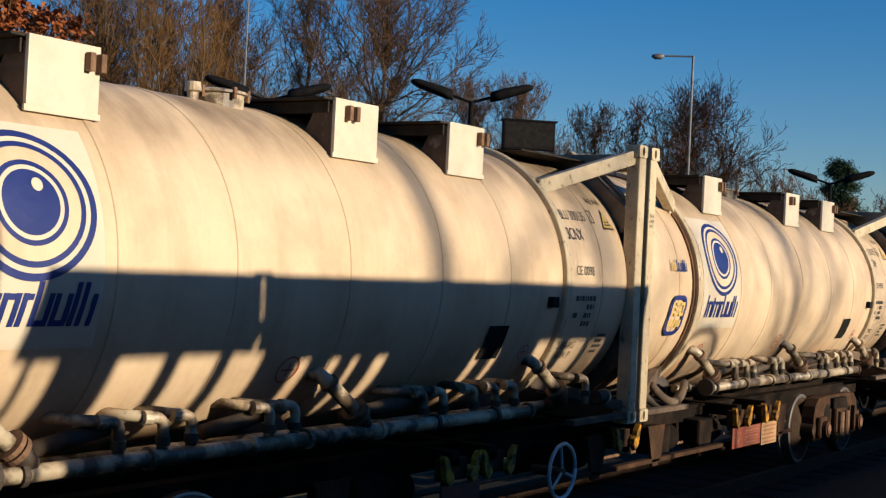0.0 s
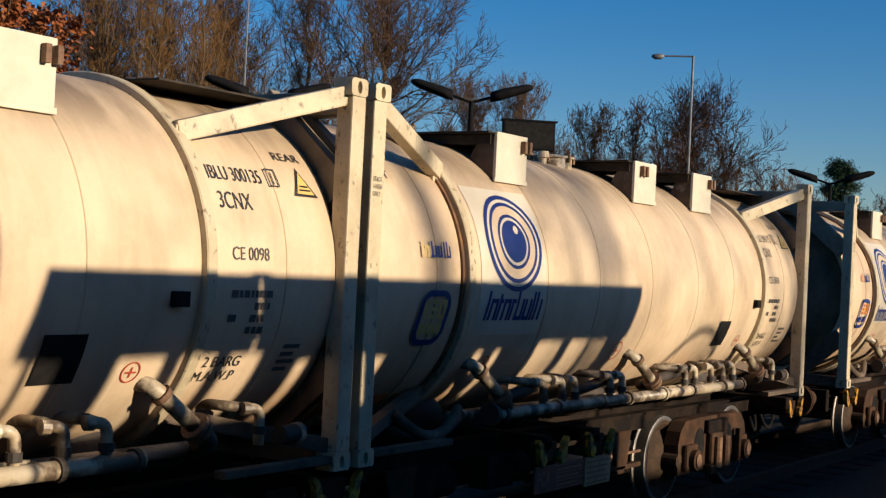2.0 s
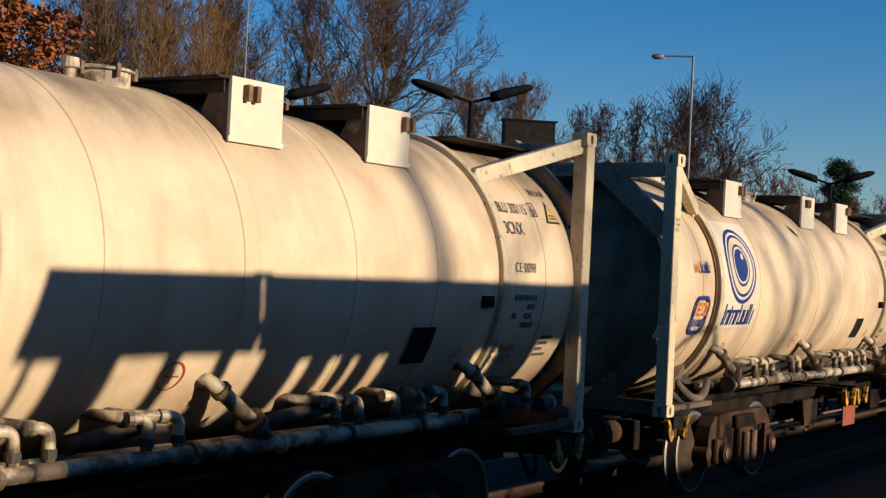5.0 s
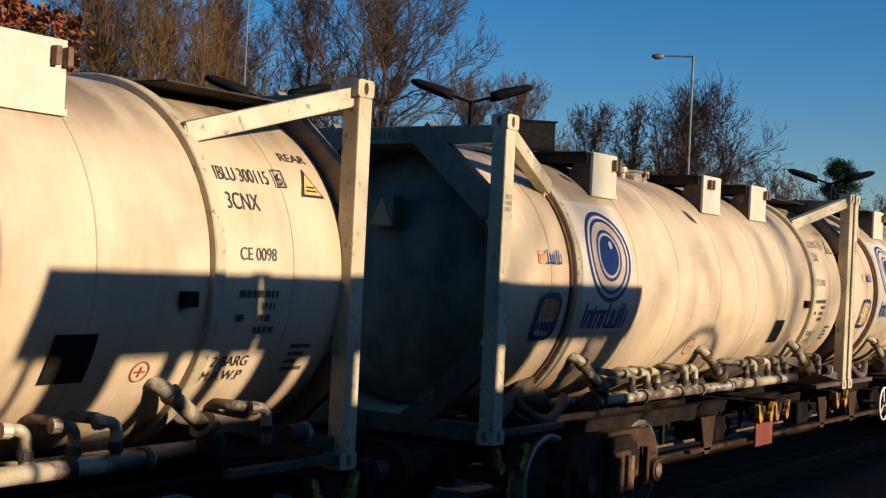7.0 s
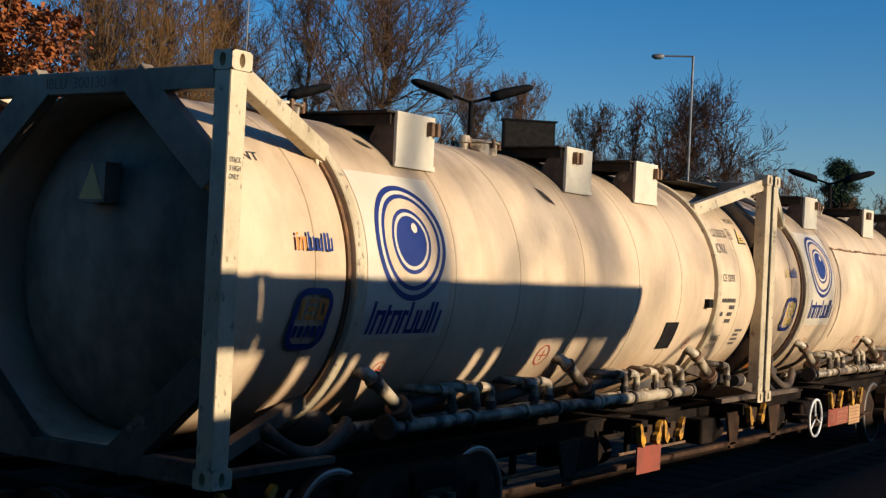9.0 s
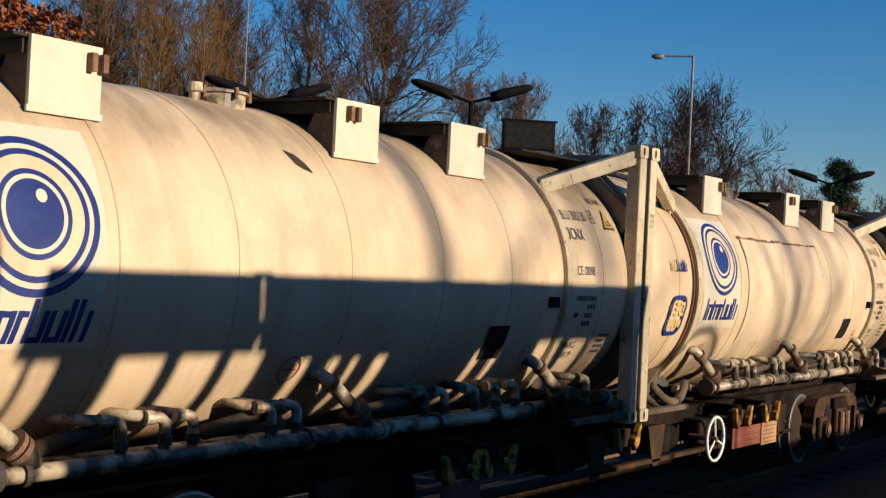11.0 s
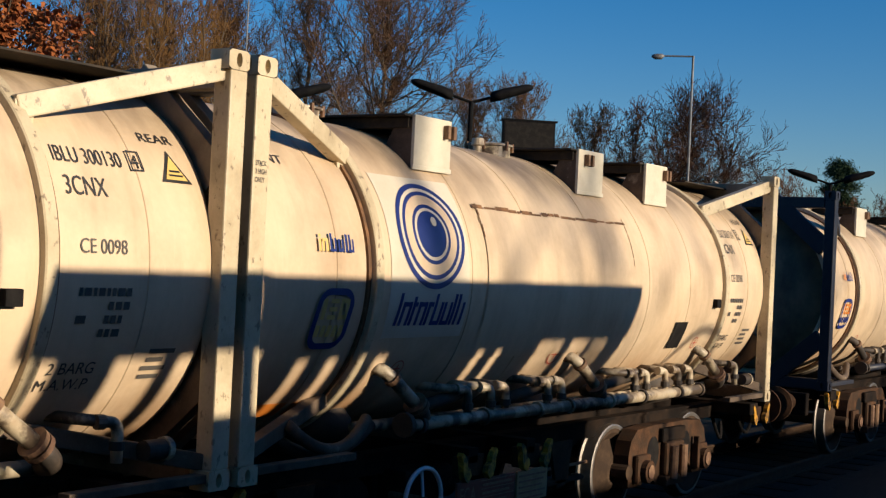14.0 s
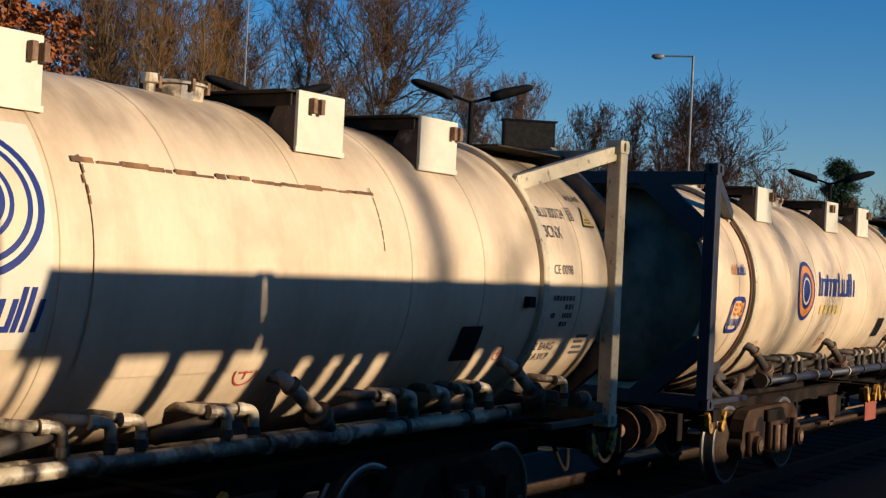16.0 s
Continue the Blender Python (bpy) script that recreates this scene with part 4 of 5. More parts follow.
def data_panel(parent, x, w, h, mat, text=""):
    p = part("data_panel", box((x, 0.055, 0.745 - h), (x + w, 0.075, 0.745), 0.003), mat, parent, "data panel with a ruled table")
    ink = FADED if mat is RED_PLATE else GREY_INK
    if text:
        flat_text(text, 0.17, pose(x + 0.03, 0.052, 0.745 - h * 0.72, 90, 0, 0), ink, p, 0.75)
        x0 = x + w * 0.38
        for i in range(4):
            part("rule", box((x0, 0.050, 0.735 - h * (0.04 + 0.29 * i)), (x + w - 0.02, 0.054, 0.742 - h * (0.04 + 0.29 * i)), 0), ink, p)
        for i in range(3):
            part("print_bar", box((x0 + 0.03, 0.050, 0.735 - h * (0.22 + 0.29 * i)), (x + w - 0.05 - 0.04 * i, 0.054, 0.735 - h * (0.14 + 0.29 * i)), 0), ink, p)
    elif mat is PALE_PLATE:
        for i in range(5):
            part("print_bar", box((x + 0.03, 0.050, 0.71 - h * 0.18 * (i + 0.35)), (x + w - 0.04 - 0.03 * (i % 3), 0.054, 0.71 - h * 0.18 * i), 0), FADED, p)


def wagon(m, label, second, hand, long_total, buffers=True):
    w = thing("container_wagon", label, "flat wagon", m, "wagons of the train")
    a, b = -0.35, long_total + 0.35
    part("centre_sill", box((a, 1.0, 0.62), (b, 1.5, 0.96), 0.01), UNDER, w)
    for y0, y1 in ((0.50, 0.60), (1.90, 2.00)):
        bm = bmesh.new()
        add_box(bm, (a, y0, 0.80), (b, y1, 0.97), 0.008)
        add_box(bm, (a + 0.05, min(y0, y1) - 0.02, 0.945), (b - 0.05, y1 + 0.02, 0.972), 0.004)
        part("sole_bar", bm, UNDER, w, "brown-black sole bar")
        # fish-belly lower rail between the bogies
        part("lower_rail", box((4.3, abs(y0 - (0.34 if y0 < 1 else -0.34)), 0.53), (long_total - 4.3, abs(y0 - (0.34 if y0 < 1 else -0.34)) + 0.08, 0.575), 0.01), BOGIE, w)
        for x in np.arange(4.4, long_total - 4.2, 1.15):
            part("rail_hanger", box((x, y0 + 0.03, 0.56), (x + 0.07, y1 - 0.03, 0.82), 0.005), UNDER, w)
        for x, d in ((4.3, -1), (long_total - 4.3, 1)):
            part("belly_slope", add_beam(bmesh.new(), (x, (y0 + y1) / 2, 0.54), (x + d * 0.5, (y0 + y1) / 2, 0.83), 0.08, 0.09, 0.006), UNDER, w)
    for x in (LONG - 0.35, LONG + 0.20, 6.1, 6.65, second + 2.75, second + 3.65):
        part("cross_bearer", box((x, 0.10, 0.86), (x + 0.14, 2.40, 0.985), 0.008), UNDER, w)
    for x, d in ((a, -1), (b, 1)):
        part("headstock", box((x - 0.06, 0.14, 0.70), (x + 0.06, 2.36, 0.985), 0.015), UNDER, w)
        part("end_bolster", box((x - d * 0.75 - 0.12, 0.04, 0.86), (x - d * 0.75 + 0.12, 2.46, 0.992), 0.012), UNDER, w)
        for y in (0.38, 2.12):
            bf = part("buffer", tube([(x + d * 0.05, y, 0.86), (x + d * 0.30, y, 0.86)], 0.11, 18), BOGIE, w, "rust-brown buffer")
            part("buffer_ram", tube([(x + d * 0.28, y, 0.86), (x + d * 0.50, y, 0.86)], 0.075, 16), FLANGE, bf)
            part("buffer_head", tube([(x + d * 0.48, y, 0.86), (x + d * 0.515, y, 0.86), (x + d * 0.53, y, 0.86)], [0.215, 0.215, 0.16], 24), BOGIE, bf)
        part("draw_hook", box((min(x, x + d * 0.35), 1.19, 0.78), (max(x, x + d * 0.35), 1.31, 0.9), 0.02), BOGIE, w)
        part("brake_hose", tube(bend((x, 0.85, 0.75), (x + d * 0.3, 0.8, 0.2), (x + d * 0.42, 0.9, 0.62), 8), 0.022, 8), BLACK, w)
    for x in (2.7, long_total - 2.22):
        bogie(w, x)
    for x in (0.15, 5.95, 6.50, LONG - 0.30, second + 2.58, second + 3.48, second + LONG - 0.40):
        if x < long_total:
            spigot(w, x)
    data_panel(w, second + 2.54, 0.86, 0.225, RED_PLATE, "FCA")
    data_panel(w, second + 3.44, 0.50, 0.255, PALE_PLATE)
    data_panel(w, 5.93, 0.54, 0.26, RED_PLATE)
    for x in (4.55, long_total - 4.95, second + 0.55, second - 0.75):
        gp = bmesh.new()
        f = gp.faces.new([gp.verts.new(p) for p in ((x, 0.16, 0.90), (x + 0.40, 0.16, 0.90), (x + 0.34, 0.16, 0.60), (x + 0.26, 0.16, 0.50), (x + 0.14, 0.16, 0.50))])
        ex = bmesh.ops.extrude_face_region(gp, geom=[f])
        bmesh.ops.translate(gp, verts=[v for v in ex["geom"] if isinstance(v, bmesh.types.BMVert)], vec=(0, 0.03, 0))
        bmesh.ops.recalc_face_normals(gp, faces=gp.faces)
        part("gusset_plate", gp, BOGIE, w, "rust-brown hanging gusset plate")
    # handbrake wheel
    cx, cy, cz, r = hand, 0.10, 0.66, 0.235
    hw = part("handbrake_wheel", tube([(cx + r * math.cos(2 * math.pi * i / 28), cy, cz + r * math.sin(2 * math.pi * i / 28)) for i in range(29)], 0.017, 8), HANDWHEEL, w, "white-rimmed handbrake wheel", smooth=True)
    for i in range(3):
        t = radians(100 + 120 * i)
        part("spoke", tube([(cx, cy, cz), (cx + r * math.cos(t), cy, cz + r * math.sin(t))], 0.012, 6), HANDWHEEL, hw)
    part("hub", tube([(cx, cy - 0.02, cz), (cx, cy + 0.3, cz)], 0.03, 10), FLANGE, hw)
    # brake gear boxes
    for x in (5.2, second - 1.1, second + 1.0, second + 2.2):
        if x < long_total - 3.5:
            part("equipment_box", box((x, 0.30, 0.56), (x + 0.42, 0.75, 0.84), 0.03), UNDER, w, "dark brake equipment box")
            part("air_tank", tube([(x + 0.5, 0.55, 0.66), (x + 0.53, 0.55, 0.66), (x + 0.9, 0.55, 0.66), (x + 0.93, 0.55, 0.66)], [0.1, 0.14, 0.14, 0.1], 18), UNDER, w)
    part("brake_rod", tube([(3.6, 0.5, 0.58), (long_total - 3.6, 0.5, 0.58)], 0.016, 6), FLANGE, w)
    return w


FIRST_TOTAL, SECOND_TOTAL = LONG * 2 + 0.087, LONG * 2 + 0.0752
for off, second, hand, total, lab in ((-9.212, 9.212, 7.9, FIRST_TOTAL, "rusty brown flat wagon under two tank containers"), (10.8805, 9.2002, 11.35, SECOND_TOTAL, "rusty brown flat wagon with white handbrake wheel"),
                                      (31.3309, 9.2, 12.0, SECOND_TOTAL, "rusty brown flat wagon at the train's tail")):
    w = wagon(pose(off + TRAIN[0][1], NEAR, 0), lab, second, hand, total)
    moving.append((w, off, 0.0))


# ---- trees ----
def grow(rnd, height, radius, base=0.25, limbs=24, stems=1, dens=1.0, thick=0.011, top=0.62, upward=0.45, ragged=0.18):
    """Branch segments (start, end, radius, radius, level) of a bare tree whose limbs fill an egg-shaped crown."""
    segs = []

    def line(a, b, c, r0, r1, n, level, wob):
        """A curved branch from a by b to c; returns its points and radii."""
        pts, last = [], None
        for i in range(n + 1):
            s = i / n
            p = (1 - s) ** 2 * a + 2 * s * (1 - s) * b + s * s * c
            if 0 < i < n:
                p = p + Vector((rnd.gauss(0, wob), rnd.gauss(0, wob), rnd.gauss(0, wob)))
            r = r0 + (r1 - r0) * s
            if last:
                segs.append((last[0], p, last[1], r, level))
            pts.append((p, r))
            last = (p, r)
        return pts

    def twigs(pts, length, level, per):
        for (a, r0), (b, r1) in zip(pts, pts[1:]):
            way = (b - a).normalized()
            k = per * (b - a).length
            n = int(k) + (1 if rnd.random() < k - int(k) else 0)
            for _ in range(n):
                p = a.lerp(b, rnd.random())
                side = Vector((rnd.gauss(0, 1), rnd.gauss(0, 1), rnd.gauss(0, 0.7))).normalized()
                d = (way * 0.8 + side * 0.72 + Vector((0, 0, upward * 0.5))).normalized()
                ln = length * rnd.uniform(0.45, 1.15)
                q = p + d * ln
                mid = p + d * ln * 0.5 - Vector((0, 0, 0.06 * ln))
                r = max(0.0035, min(r0 * 0.55, 0.014 if level == 2 else 0.007))
                sub = line(p, mid, q, r, max(0.003, r * 0.45), 3 if level == 2 else 2, level, 0.03 * ln)
                if level == 2:
                    twigs(sub, length * 0.55, 3, 6.2 * dens)
                elif level == 3:
                    twigs(sub, length * 0.6, 4, 5.4 * dens)

    mid_z = height * (base + (1 - base) * (1 - top))
    trunks = []
    for i in range(stems):
        a = 2 * math.pi * (i + rnd.random() * 0.5) / stems
        out = radius * 0.45 if stems > 1 else radius * 0.06
        foot = Vector((0.2 * math.cos(a), 0.2 * math.sin(a), 0)) if stems > 1 else Vector((0, 0, 0))
        tip = Vector((out * math.cos(a), out * math.sin(a), height * rnd.uniform(0.84, 0.95)))
        trunks.append(line(foot, foot.lerp(tip, 0.5) + Vector((0, 0, height * 0.05)), tip, height * thick, 0.012, 10, 0, height * 0.006))
    for i in range(limbs):
        pts = trunks[i % stems]
        z0 = height * rnd.uniform(base * 0.8, 0.82)
        p, r = min(pts, key=lambda q: abs(q[0].z - z0))
        a = 2.399963 * i + rnd.gauss(0, 0.4)
        # where the limb ends on the crown's outline
        zt = min(height * 0.985, z0 + height * rnd.uniform(0.14, 0.42))
        h = (zt - mid_z) / (height - mid_z) if zt > mid_z else (mid_z - zt) / max(0.1, mid_z - height * base * 0.6)
        reach = radius * math.sqrt(max(0.03, 1 - min(1, abs(h)) ** 2)) * (1 - rnd.random() * ragged * 2)
        q = Vector((reach * math.cos(a), reach * math.sin(a), zt))
        mid = p.lerp(q, 0.55) - Vector((0, 0, (q - p).length * 0.05)) * (1 if upward > 0.3 else -0.3)
        sub = line(p, mid, q, max(0.02, r * 0.45), 0.008, 6, 1, 0.02 * (q - p).length)
        twigs(sub, radius * 0.24, 2, 6.4 * dens)
    for pts in trunks:
        twigs(pts[4:], radius * 0.24, 2, 6.4 * dens)
    return segs


def seg_mesh(name, segs, mat, parent, fat=0.0):
    """All segments as tapered three- to six-sided bars, in one mesh."""
    verts, faces = [], []
    for a, b, r0, r1, level in segs:
        n = 6 if level == 0 else (4 if level == 1 else 3)
        way = (b - a).normalized()
        s = way.orthogonal().normalized()
        o = way.cross(s)
        k = len(verts)
        for p, r in ((a - way * r0 * 0.3, max(r0, fat)), (b, max(r1, fat))):
            for j in range(n):
                c, d = math.cos(2 * math.pi * j / n), math.sin(2 * math.pi * j / n)
                verts.append(p + s * (c * r) + o * (d * r))
        for j in range(n):
            faces.append((k + j, k + (j + 1) % n, k + n + (j + 1) % n, k + n + j))
    return raw(name, verts, faces, mat, parent)


def bare_tree(seed, height, label, twig_mat, fat=0.008, name="bare_tree", **kw):
    rnd = random.Random(seed)
    segs = grow(rnd, height, **kw)
    t = thing(name, label, "tree" if name != "shrub" else "shrub", group="trees beyond the railway")
    seg_mesh("trunk", [s for s in segs if s[4] <= 1], BARK, t)
    seg_mesh("crown", [s for s in segs if s[4] >= 2], twig_mat, t, fat)
    return t, segs


def along(heading, distance, z=0.0, turn=0.0):
    """A place by its heading from the camera, in degrees from straight across towards +x, and its distance."""
    a = radians(heading)
    return pose(distance * math.sin(a), distance * math.cos(a), z, 0, 0, turn)


def leafy(segs, parent, rnd, mat, per=4, size=0.09):
    verts, faces = [], []
    for a, b, r0, r1, level in segs:
        if level < 2:
            continue
        for _ in range(per):
            p = a.lerp(b, rnd.random()) + Vector((rnd.gauss(0, 0.1), rnd.gauss(0, 0.1), rnd.gauss(0, 0.1)))
            u = Vector((rnd.gauss(0, 1), rnd.gauss(0, 1), rnd.gauss(0, 1))).normalized()
            v = u.orthogonal().normalized()
            s = size * rnd.uniform(0.6, 1.3)
            k = len(verts)
            verts += [p - u * s * 0.5, p + v * s * 0.32, p + u * s * 0.5 + Vector((0, 0, -0.02)), p - v * s * 0.32]
            faces.append((k, k + 1, k + 2, k + 3))
    return raw("leaves", verts, faces, mat, parent, "dry orange-brown leaves")


# the tall bare trees
tall, _ = bare_tree(11, 13.6, "tall bare grey-brown tree with dense upswept twigs", TWIG, 0.0062, radius=3.6, base=0.18, limbs=50, dens=0.95, top=0.36, ragged=0.10)
tall.matrix_world = along(53.7, 46, 0, 180)
copy_thing(tall, along(47.0, 60, 0.5, 215))
copy_thing(tall, along(42.3, 58, 0.5, 100))
slim, _ = bare_tree(23, 14.0, "slender bare tree with open crown", TWIG, 0.0062, radius=3.4, base=0.22, limbs=38, dens=0.85, top=0.34, ragged=0.12)
slim.matrix_world = along(50.6, 50, 0, 30)
copy_thing(slim, along(44.6, 55, 0, 200))
round_tree, _ = bare_tree(31, 11.6, "rounded bare tree with a fine brown crown", TWIG, 0.0085, radius=3.2, base=0.2, limbs=50, dens=0.85, top=0.34, ragged=0.08)
round_tree.matrix_world = along(59.6, 72, 0.6, 0)
copy_thing(round_tree, along(57.7, 76, 0.7, 100))
copy_thing(round_tree, along(62.7, 82, 0.5, 200))
copy_thing(round_tree, along(61.2, 92, -0.8, 300))
wide, _ = bare_tree(47, 9.7, "many-stemmed bare tree with spreading russet crown", TWIG_RED, 0.0065, radius=4.0, base=0.12, limbs=60, stems=4, dens=0.85, thick=0.009, top=0.36, ragged=0.14)
wide.matrix_world = along(66.9, 56, 0, 180)
small, _ = bare_tree(53, 9.6, "small open bare tree", TWIG_RED, 0.0085, radius=2.1, base=0.25, limbs=24, dens=1.0, top=0.42, ragged=0.18)
small.matrix_world = along(64.5, 58, 0, 20)
copy_thing(small, along(65.6, 62, -0.9, 120))
copy_thing(small, along(70.6, 64, -2.4, 250))
copy_thing(small, along(71.6, 88, -2.0, 30))
copy_thing(small, along(74.6, 84, -2.0, 60))
copy_thing(small, along(75.6, 80, -2.4, 160))

# ochre willow thicket
willow, _ = bare_tree(61, 10.0, "dense ochre-brown willow thicket in winter", TWIG_OLIVE, 0.0065, name="shrub", radius=2.9, base=0.05, limbs=46, stems=6, dens=0.78, thick=0.005, top=0.6)
willow.matrix_world = along(45.2, 38, 0, 0)
for h, dist, z, turn in ((47.3, 40, -1.2, 80), (49.0, 41, -3.0, 190), (43.2, 40, 0.5, 250), (41.0, 42, 0.5, 30), (50.4, 44, -4.8, 300), (46.2, 45, 0.2, 20)):
    copy_thing(willow, along(h, dist, z, turn))

# russet undergrowth between the trunks
bush, _ = bare_tree(71, 7.3, "low russet scrub without leaves", TWIG_RED, 0.008, name="shrub", radius=2.2, base=0.03, limbs=20, stems=4, dens=0.9, thick=0.006, top=0.6)
bush.matrix_world = along(58.0, 62, 0, 0)
for i, (h, dist, z) in enumerate(((51.2, 52, 0), (53, 52, 0.2), (54.8, 55, 0.2), (56.4, 60, 0.3), (60.0, 60, 0.3), (61.6, 64, 0.2), (63.4, 62, 0.4), (65.2, 60, 0.4), (66.6, 58, 0.4), (68.0, 58, 0.5), (69.4, 60, 0.2), (70.8, 62, -0.3), (72.0, 70, -0.4), (73.4, 72, -0.6), (74.6, 70, -0.6), (76, 72, -0.8))):
    copy_thing(bush, along(h, dist, z, 67 * i))

# tree that kept its orange leaves
oak, segs = bare_tree(83, 9.5, "young tree still holding orange-brown autumn leaves", TWIG_RED, 0.006, name="autumn_tree", radius=2.6, base=0.1, limbs=22, dens=0.62)
leafy(segs, oak, random.Random(84), LEAF, 6, 0.15)
oak.matrix_world = along(38.3, 30, 0, 40)


def pine_tree(m):
    rnd = random.Random(91)
    t = thing("pine_tree", "dark green pine standing above bare trees", "tree", m, "trees beyond the railway")
    part("trunk", tube([(0, 0, 0), (0.1, 0, 5), (0, 0, 9.3)], [0.2, 0.14, 0.03], 8), BARK, t)
    verts, faces = [], []
    for i in range(34):
        z = rnd.uniform(5.2, 9.4)
        reach = 1.25 * (1 - ((z - 6.6) / 3.2) ** 2 * 0.85) * rnd.uniform(0.5, 1.0)
        a = rnd.uniform(0, 6.28)
        c = Vector((reach * math.cos(a) * 0.7, reach * math.sin(a) * 0.7, z))
        for _ in range(420):
            p = c + Vector((rnd.gauss(0, 0.26), rnd.gauss(0, 0.26), rnd.gauss(0, 0.15)))
            u = Vector((rnd.gauss(0, 1), rnd.gauss(0, 1), rnd.gauss(0.4, 0.7))).normalized() * 0.15
            v = u.orthogonal().normalized() * 0.03
            k = len(verts)
            verts += [p - u - v, p - u + v, p + u]
            faces.append((k, k + 1, k + 2))
    raw("needles", verts, faces, NEEDLE, t)
    return t


pine_tree(along(72.8, 82, 0.0))
copy_thing(bpy.data.objects["pine_tree"], along(75.3, 88, -1.6, 70))

# bare tree on the sunny side of the platform, whose trunk and limbs shade the tanks
shade = thing("shade_tree", "bare tree behind the platform on the sunny side", "tree", pose(11.19, -35.0, 5.41))
part("trunk", tube([(0.05, 0, -5.7), (0.0, 0, 3), (0.02, 0, 7.0), (-0.05, 0, 7.7), (0.1, 0.1, 8.6), (0.0, 0, 10.5), (0.1, 0, 12.5)], [0.19, 0.16, 0.13, 0.12, 0.10, 0.05, 0.01], 10), BARK, shade)
for pts, r in (([(0.0, 0, 5.6), (0.5, 0, 6.5), (1.05, 0, 7.02), (1.45, 0, 7.4), (1.84, 0.1, 7.72), (1.75, 0.1, 7.95), (1.6, 0, 8.3), (1.7, 0, 9.6)], 0.06), ([(1.84, 0.1, 7.72), (1.9, 0, 8.4), (2.4, 0, 9.6)], 0.03), ([(1.05, 0, 7.02), (1.0, 0, 7.5), (1.1, 0, 8.1), (0.7, 0, 9)], 0.03), ([(1.45, 0, 7.4), (2.2, 0, 7.5), (3.2, 0.1, 8.0)], 0.022)):
    part("limb", tube(pts, [r * (1 - 0.6 * i / (len(pts) - 1)) for i in range(len(pts))], 8), BARK, shade)
thin, _ = bare_tree(103, 15.0, "thin bare tree farther behind the platform", TWIG, 0.006, radius=3.6, base=0.4, limbs=22, dens=0.4, thick=0.013, upward=0.35)
thin.matrix_world = pose(24.5, -31.0, -0.2, 0, 0, 20)
copy_thing(thin, pose(13.5, -33.0, -0.2, 0, 0, 130))
copy_thing(thin, pose(18.5, -28.0, -0.2, 0, 0, 250))


# ---- lamps, sign, mast ----
def twin_lamp(m, label, height=5.15):
    t = thing("twin_lamp", label, "lamp post", m, "twin-headed lamps")
    part("column", tube([(0, 0, 0), (0, 0, 1.2), (0, 0, 1.22), (0, 0, height)], [0.075, 0.075, 0.055, 0.045], 12), LAMP_BLACK, t)
    for s in (-1, 1):
        arm = part("arm", tube(bend((0, 0, height - 0.02), (s * 0.14, 0, height + 0.02), (s * 0.5, 0, height + 0.14)), 0.028, 8), LAMP_BLACK, t)
        bm = bmesh.new()
        prof = [(0.34, 0.08, 0.085), (0.36, 0.15, 0.12), (0.55, 0.18, 0.125), (0.98, 0.17, 0.10), (1.10, 0.12, 0.06), (1.13, 0.05, 0.02)]
        rings = []
        for x, w, h in prof:
            z = height + 0.08 + (x - 0.36) * 0.30
            rings.append([bm.verts.new((s * x, w * math.cos(a), z + (h if math.sin(a) > 0 else h * 0.7) * math.sin(a))) for a in [2 * math.pi * j / 14 for j in range(14)]])
        for r0, r1 in zip(rings, rings[1:]):
            for j in range(14):
                bm.faces.new((r0[j], r0[(j + 1) % 14], r1[(j + 1) % 14], r1[j]))
        bm.faces.new(rings[0])
        bm.faces.new(rings[-1])
        bmesh.ops.recalc_face_normals(bm, faces=bm.faces)
        part("lamp_head", bm, LAMP_BLACK, arm, "black pod-shaped lamp head", smooth=True)
    return t


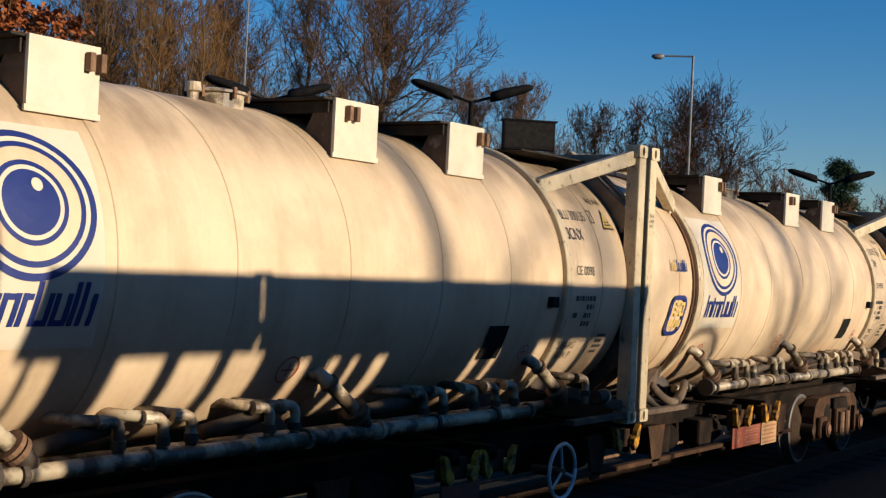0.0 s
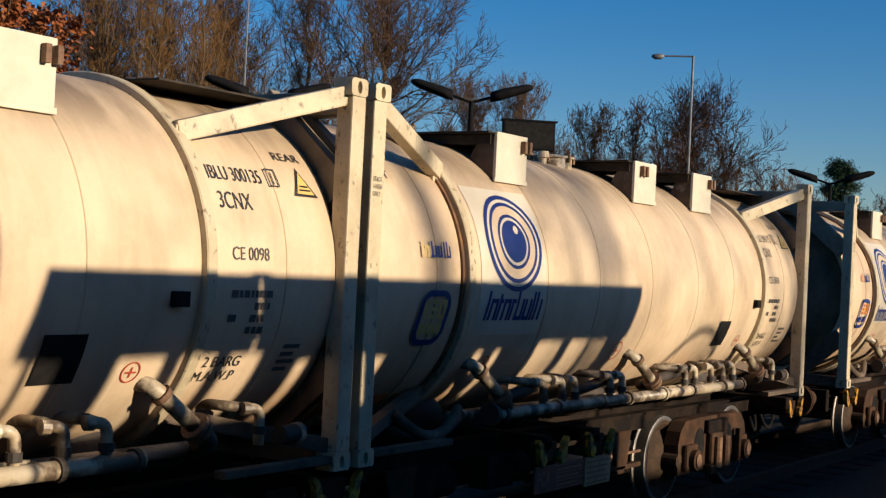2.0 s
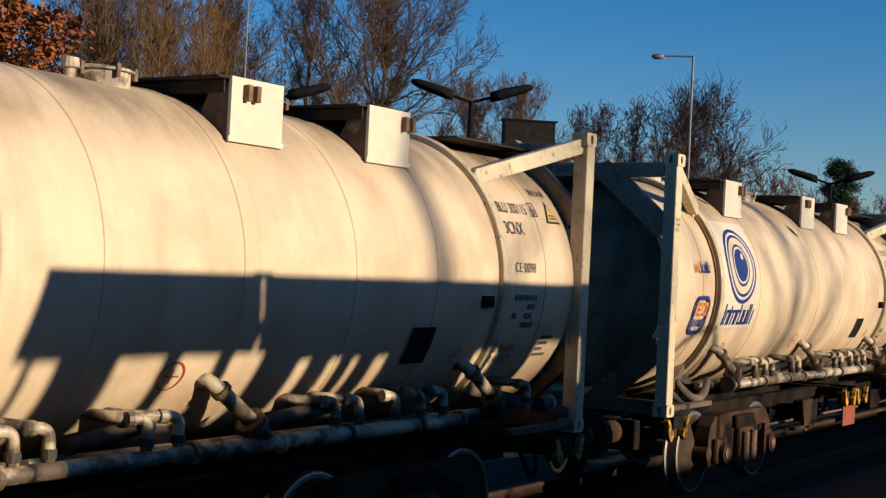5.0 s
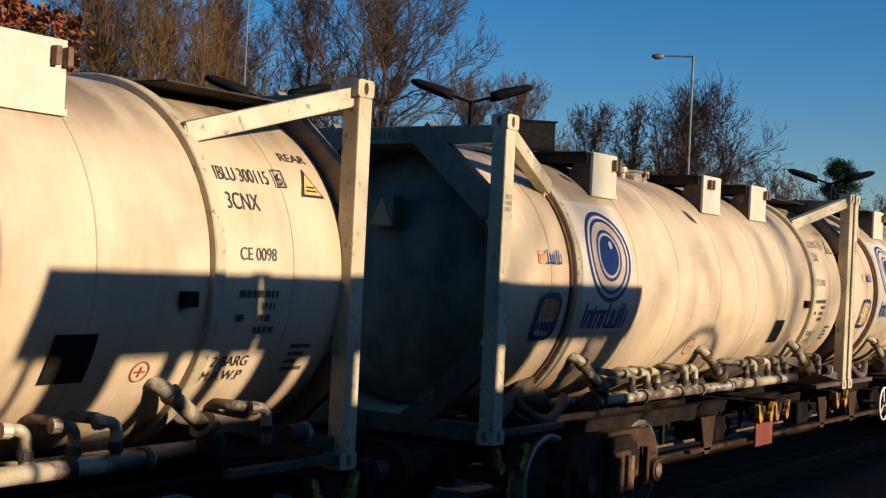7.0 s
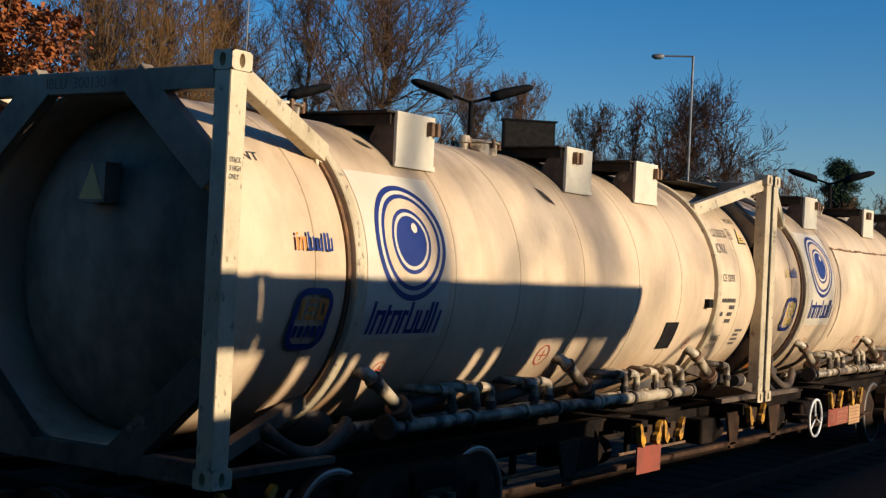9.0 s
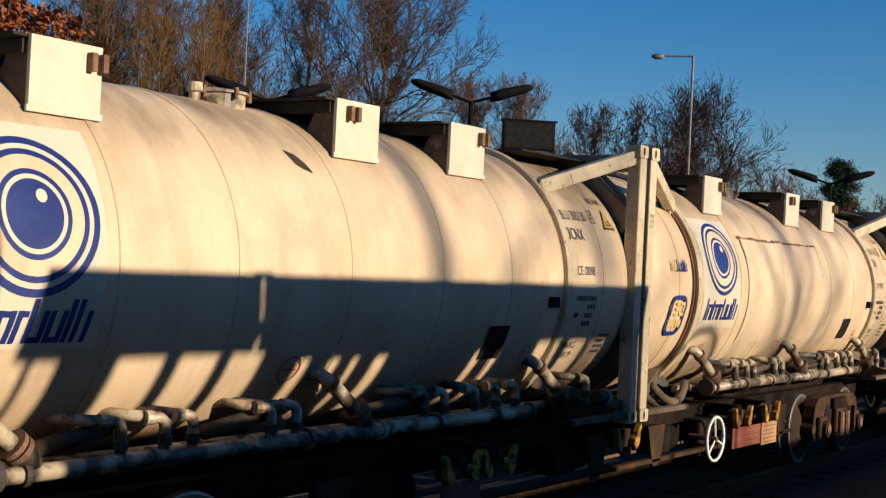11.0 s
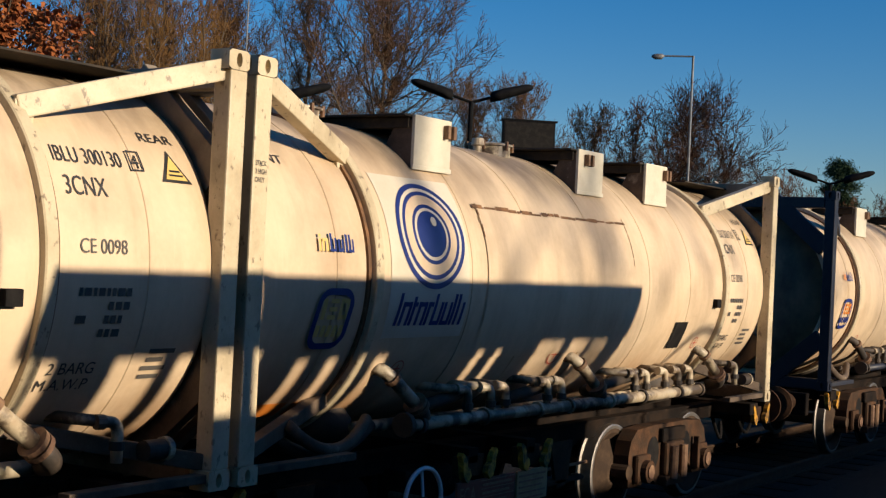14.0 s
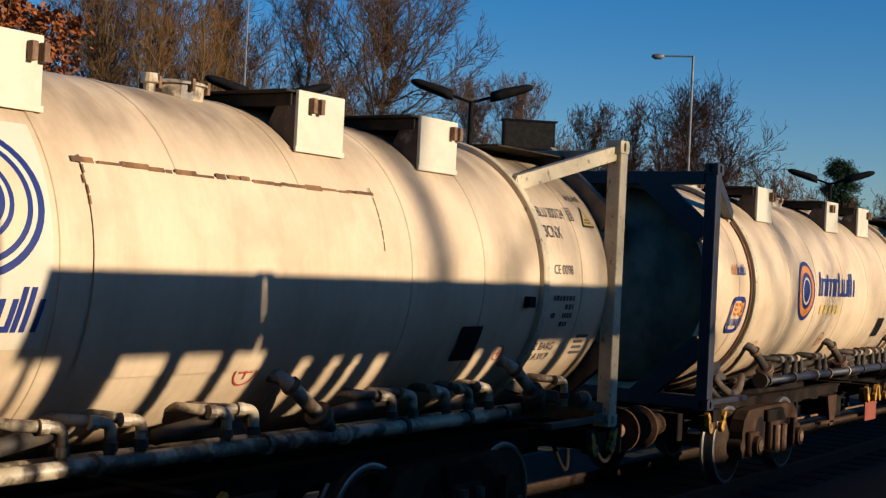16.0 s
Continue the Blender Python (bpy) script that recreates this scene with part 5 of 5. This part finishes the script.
lamp = twin_lamp(along(57.54, 25.0, 0.28, -55), "black twin-headed lamp post beyond the train")
copy_thing(lamp, along(72.42, 38.0, -0.05, -72))
copy_thing(lamp, along(49.0, 24.5, 0.05, -46))


def street_light(m):
    t = thing("street_lamp", "tall galvanised street lamp with a short arm", "street lamp", m)
    part("column", tube([(0, 0, 0), (0, 0, 1.5), (0, 0, 1.52), (0, 0, 10.02)], [0.09, 0.09, 0.05, 0.04], 10), GALV, t)
    arm = part("arm", tube([(0, 0, 10.0), (-1.05, 0, 10.0)], 0.03, 8), GALV, t)
    part("lamp_head", tube([(-0.98, 0, 10.0), (-1.08, 0, 9.98), (-1.3, 0, 9.97), (-1.42, 0, 9.99)], [0.03, 0.10, 0.10, 0.04], 12), GALV, arm, smooth=True)
    return t


street_light(along(66.7, 47.5, 0.0, -66))
street_light(along(76.1, 60.0, -2.5, -74))


def sign_box(m):
    t = thing("sign_board", "dark boxed sign on a post among the trees", "sign", m)
    part("post", tube([(0, 0, 0), (0, 0, 5.1)], 0.06, 10), LAMP_BLACK, t)
    b = part("case", box((-0.58, -0.12, 5.0), (0.58, 0.12, 5.63), 0.02), LAMP_BLACK, t)
    part("rim", box((-0.62, -0.14, 5.62), (0.62, 0.14, 5.66), 0.01), LAMP_BLACK, b)
    part("face", box((-0.54, -0.128, 5.04), (0.54, -0.121, 5.59), 0.0), BLACK, b)
    return t


sign_box(along(60.0, 30.0, 0.02, -50))
mast = thing("mast", "thin pale mast among the thicket", "mast", along(48.0, 36, 0))
part("pole", tube([(0, 0, 0), (0, 0, 14)], 0.02, 8), GALV, mast)


# ---- what moves ----
def motions():
    for ob, off, z in moving:
        walk(ob, [(t, pose(x + off, NEAR, z)) for t, x in TRAIN])
    ts, xs = [r[0] for r in TRAIN], [r[1] for r in TRAIN]
    steps = [i * 0.25 for i in range(65)]
    for w, x, y in wheelsets:
        walk(w, [(t, pose(x, y, WHEEL_R, 0, math.degrees((float(np.interp(t, ts, xs)) - xs[0]) / WHEEL_R), 0)) for t in steps])


motions()
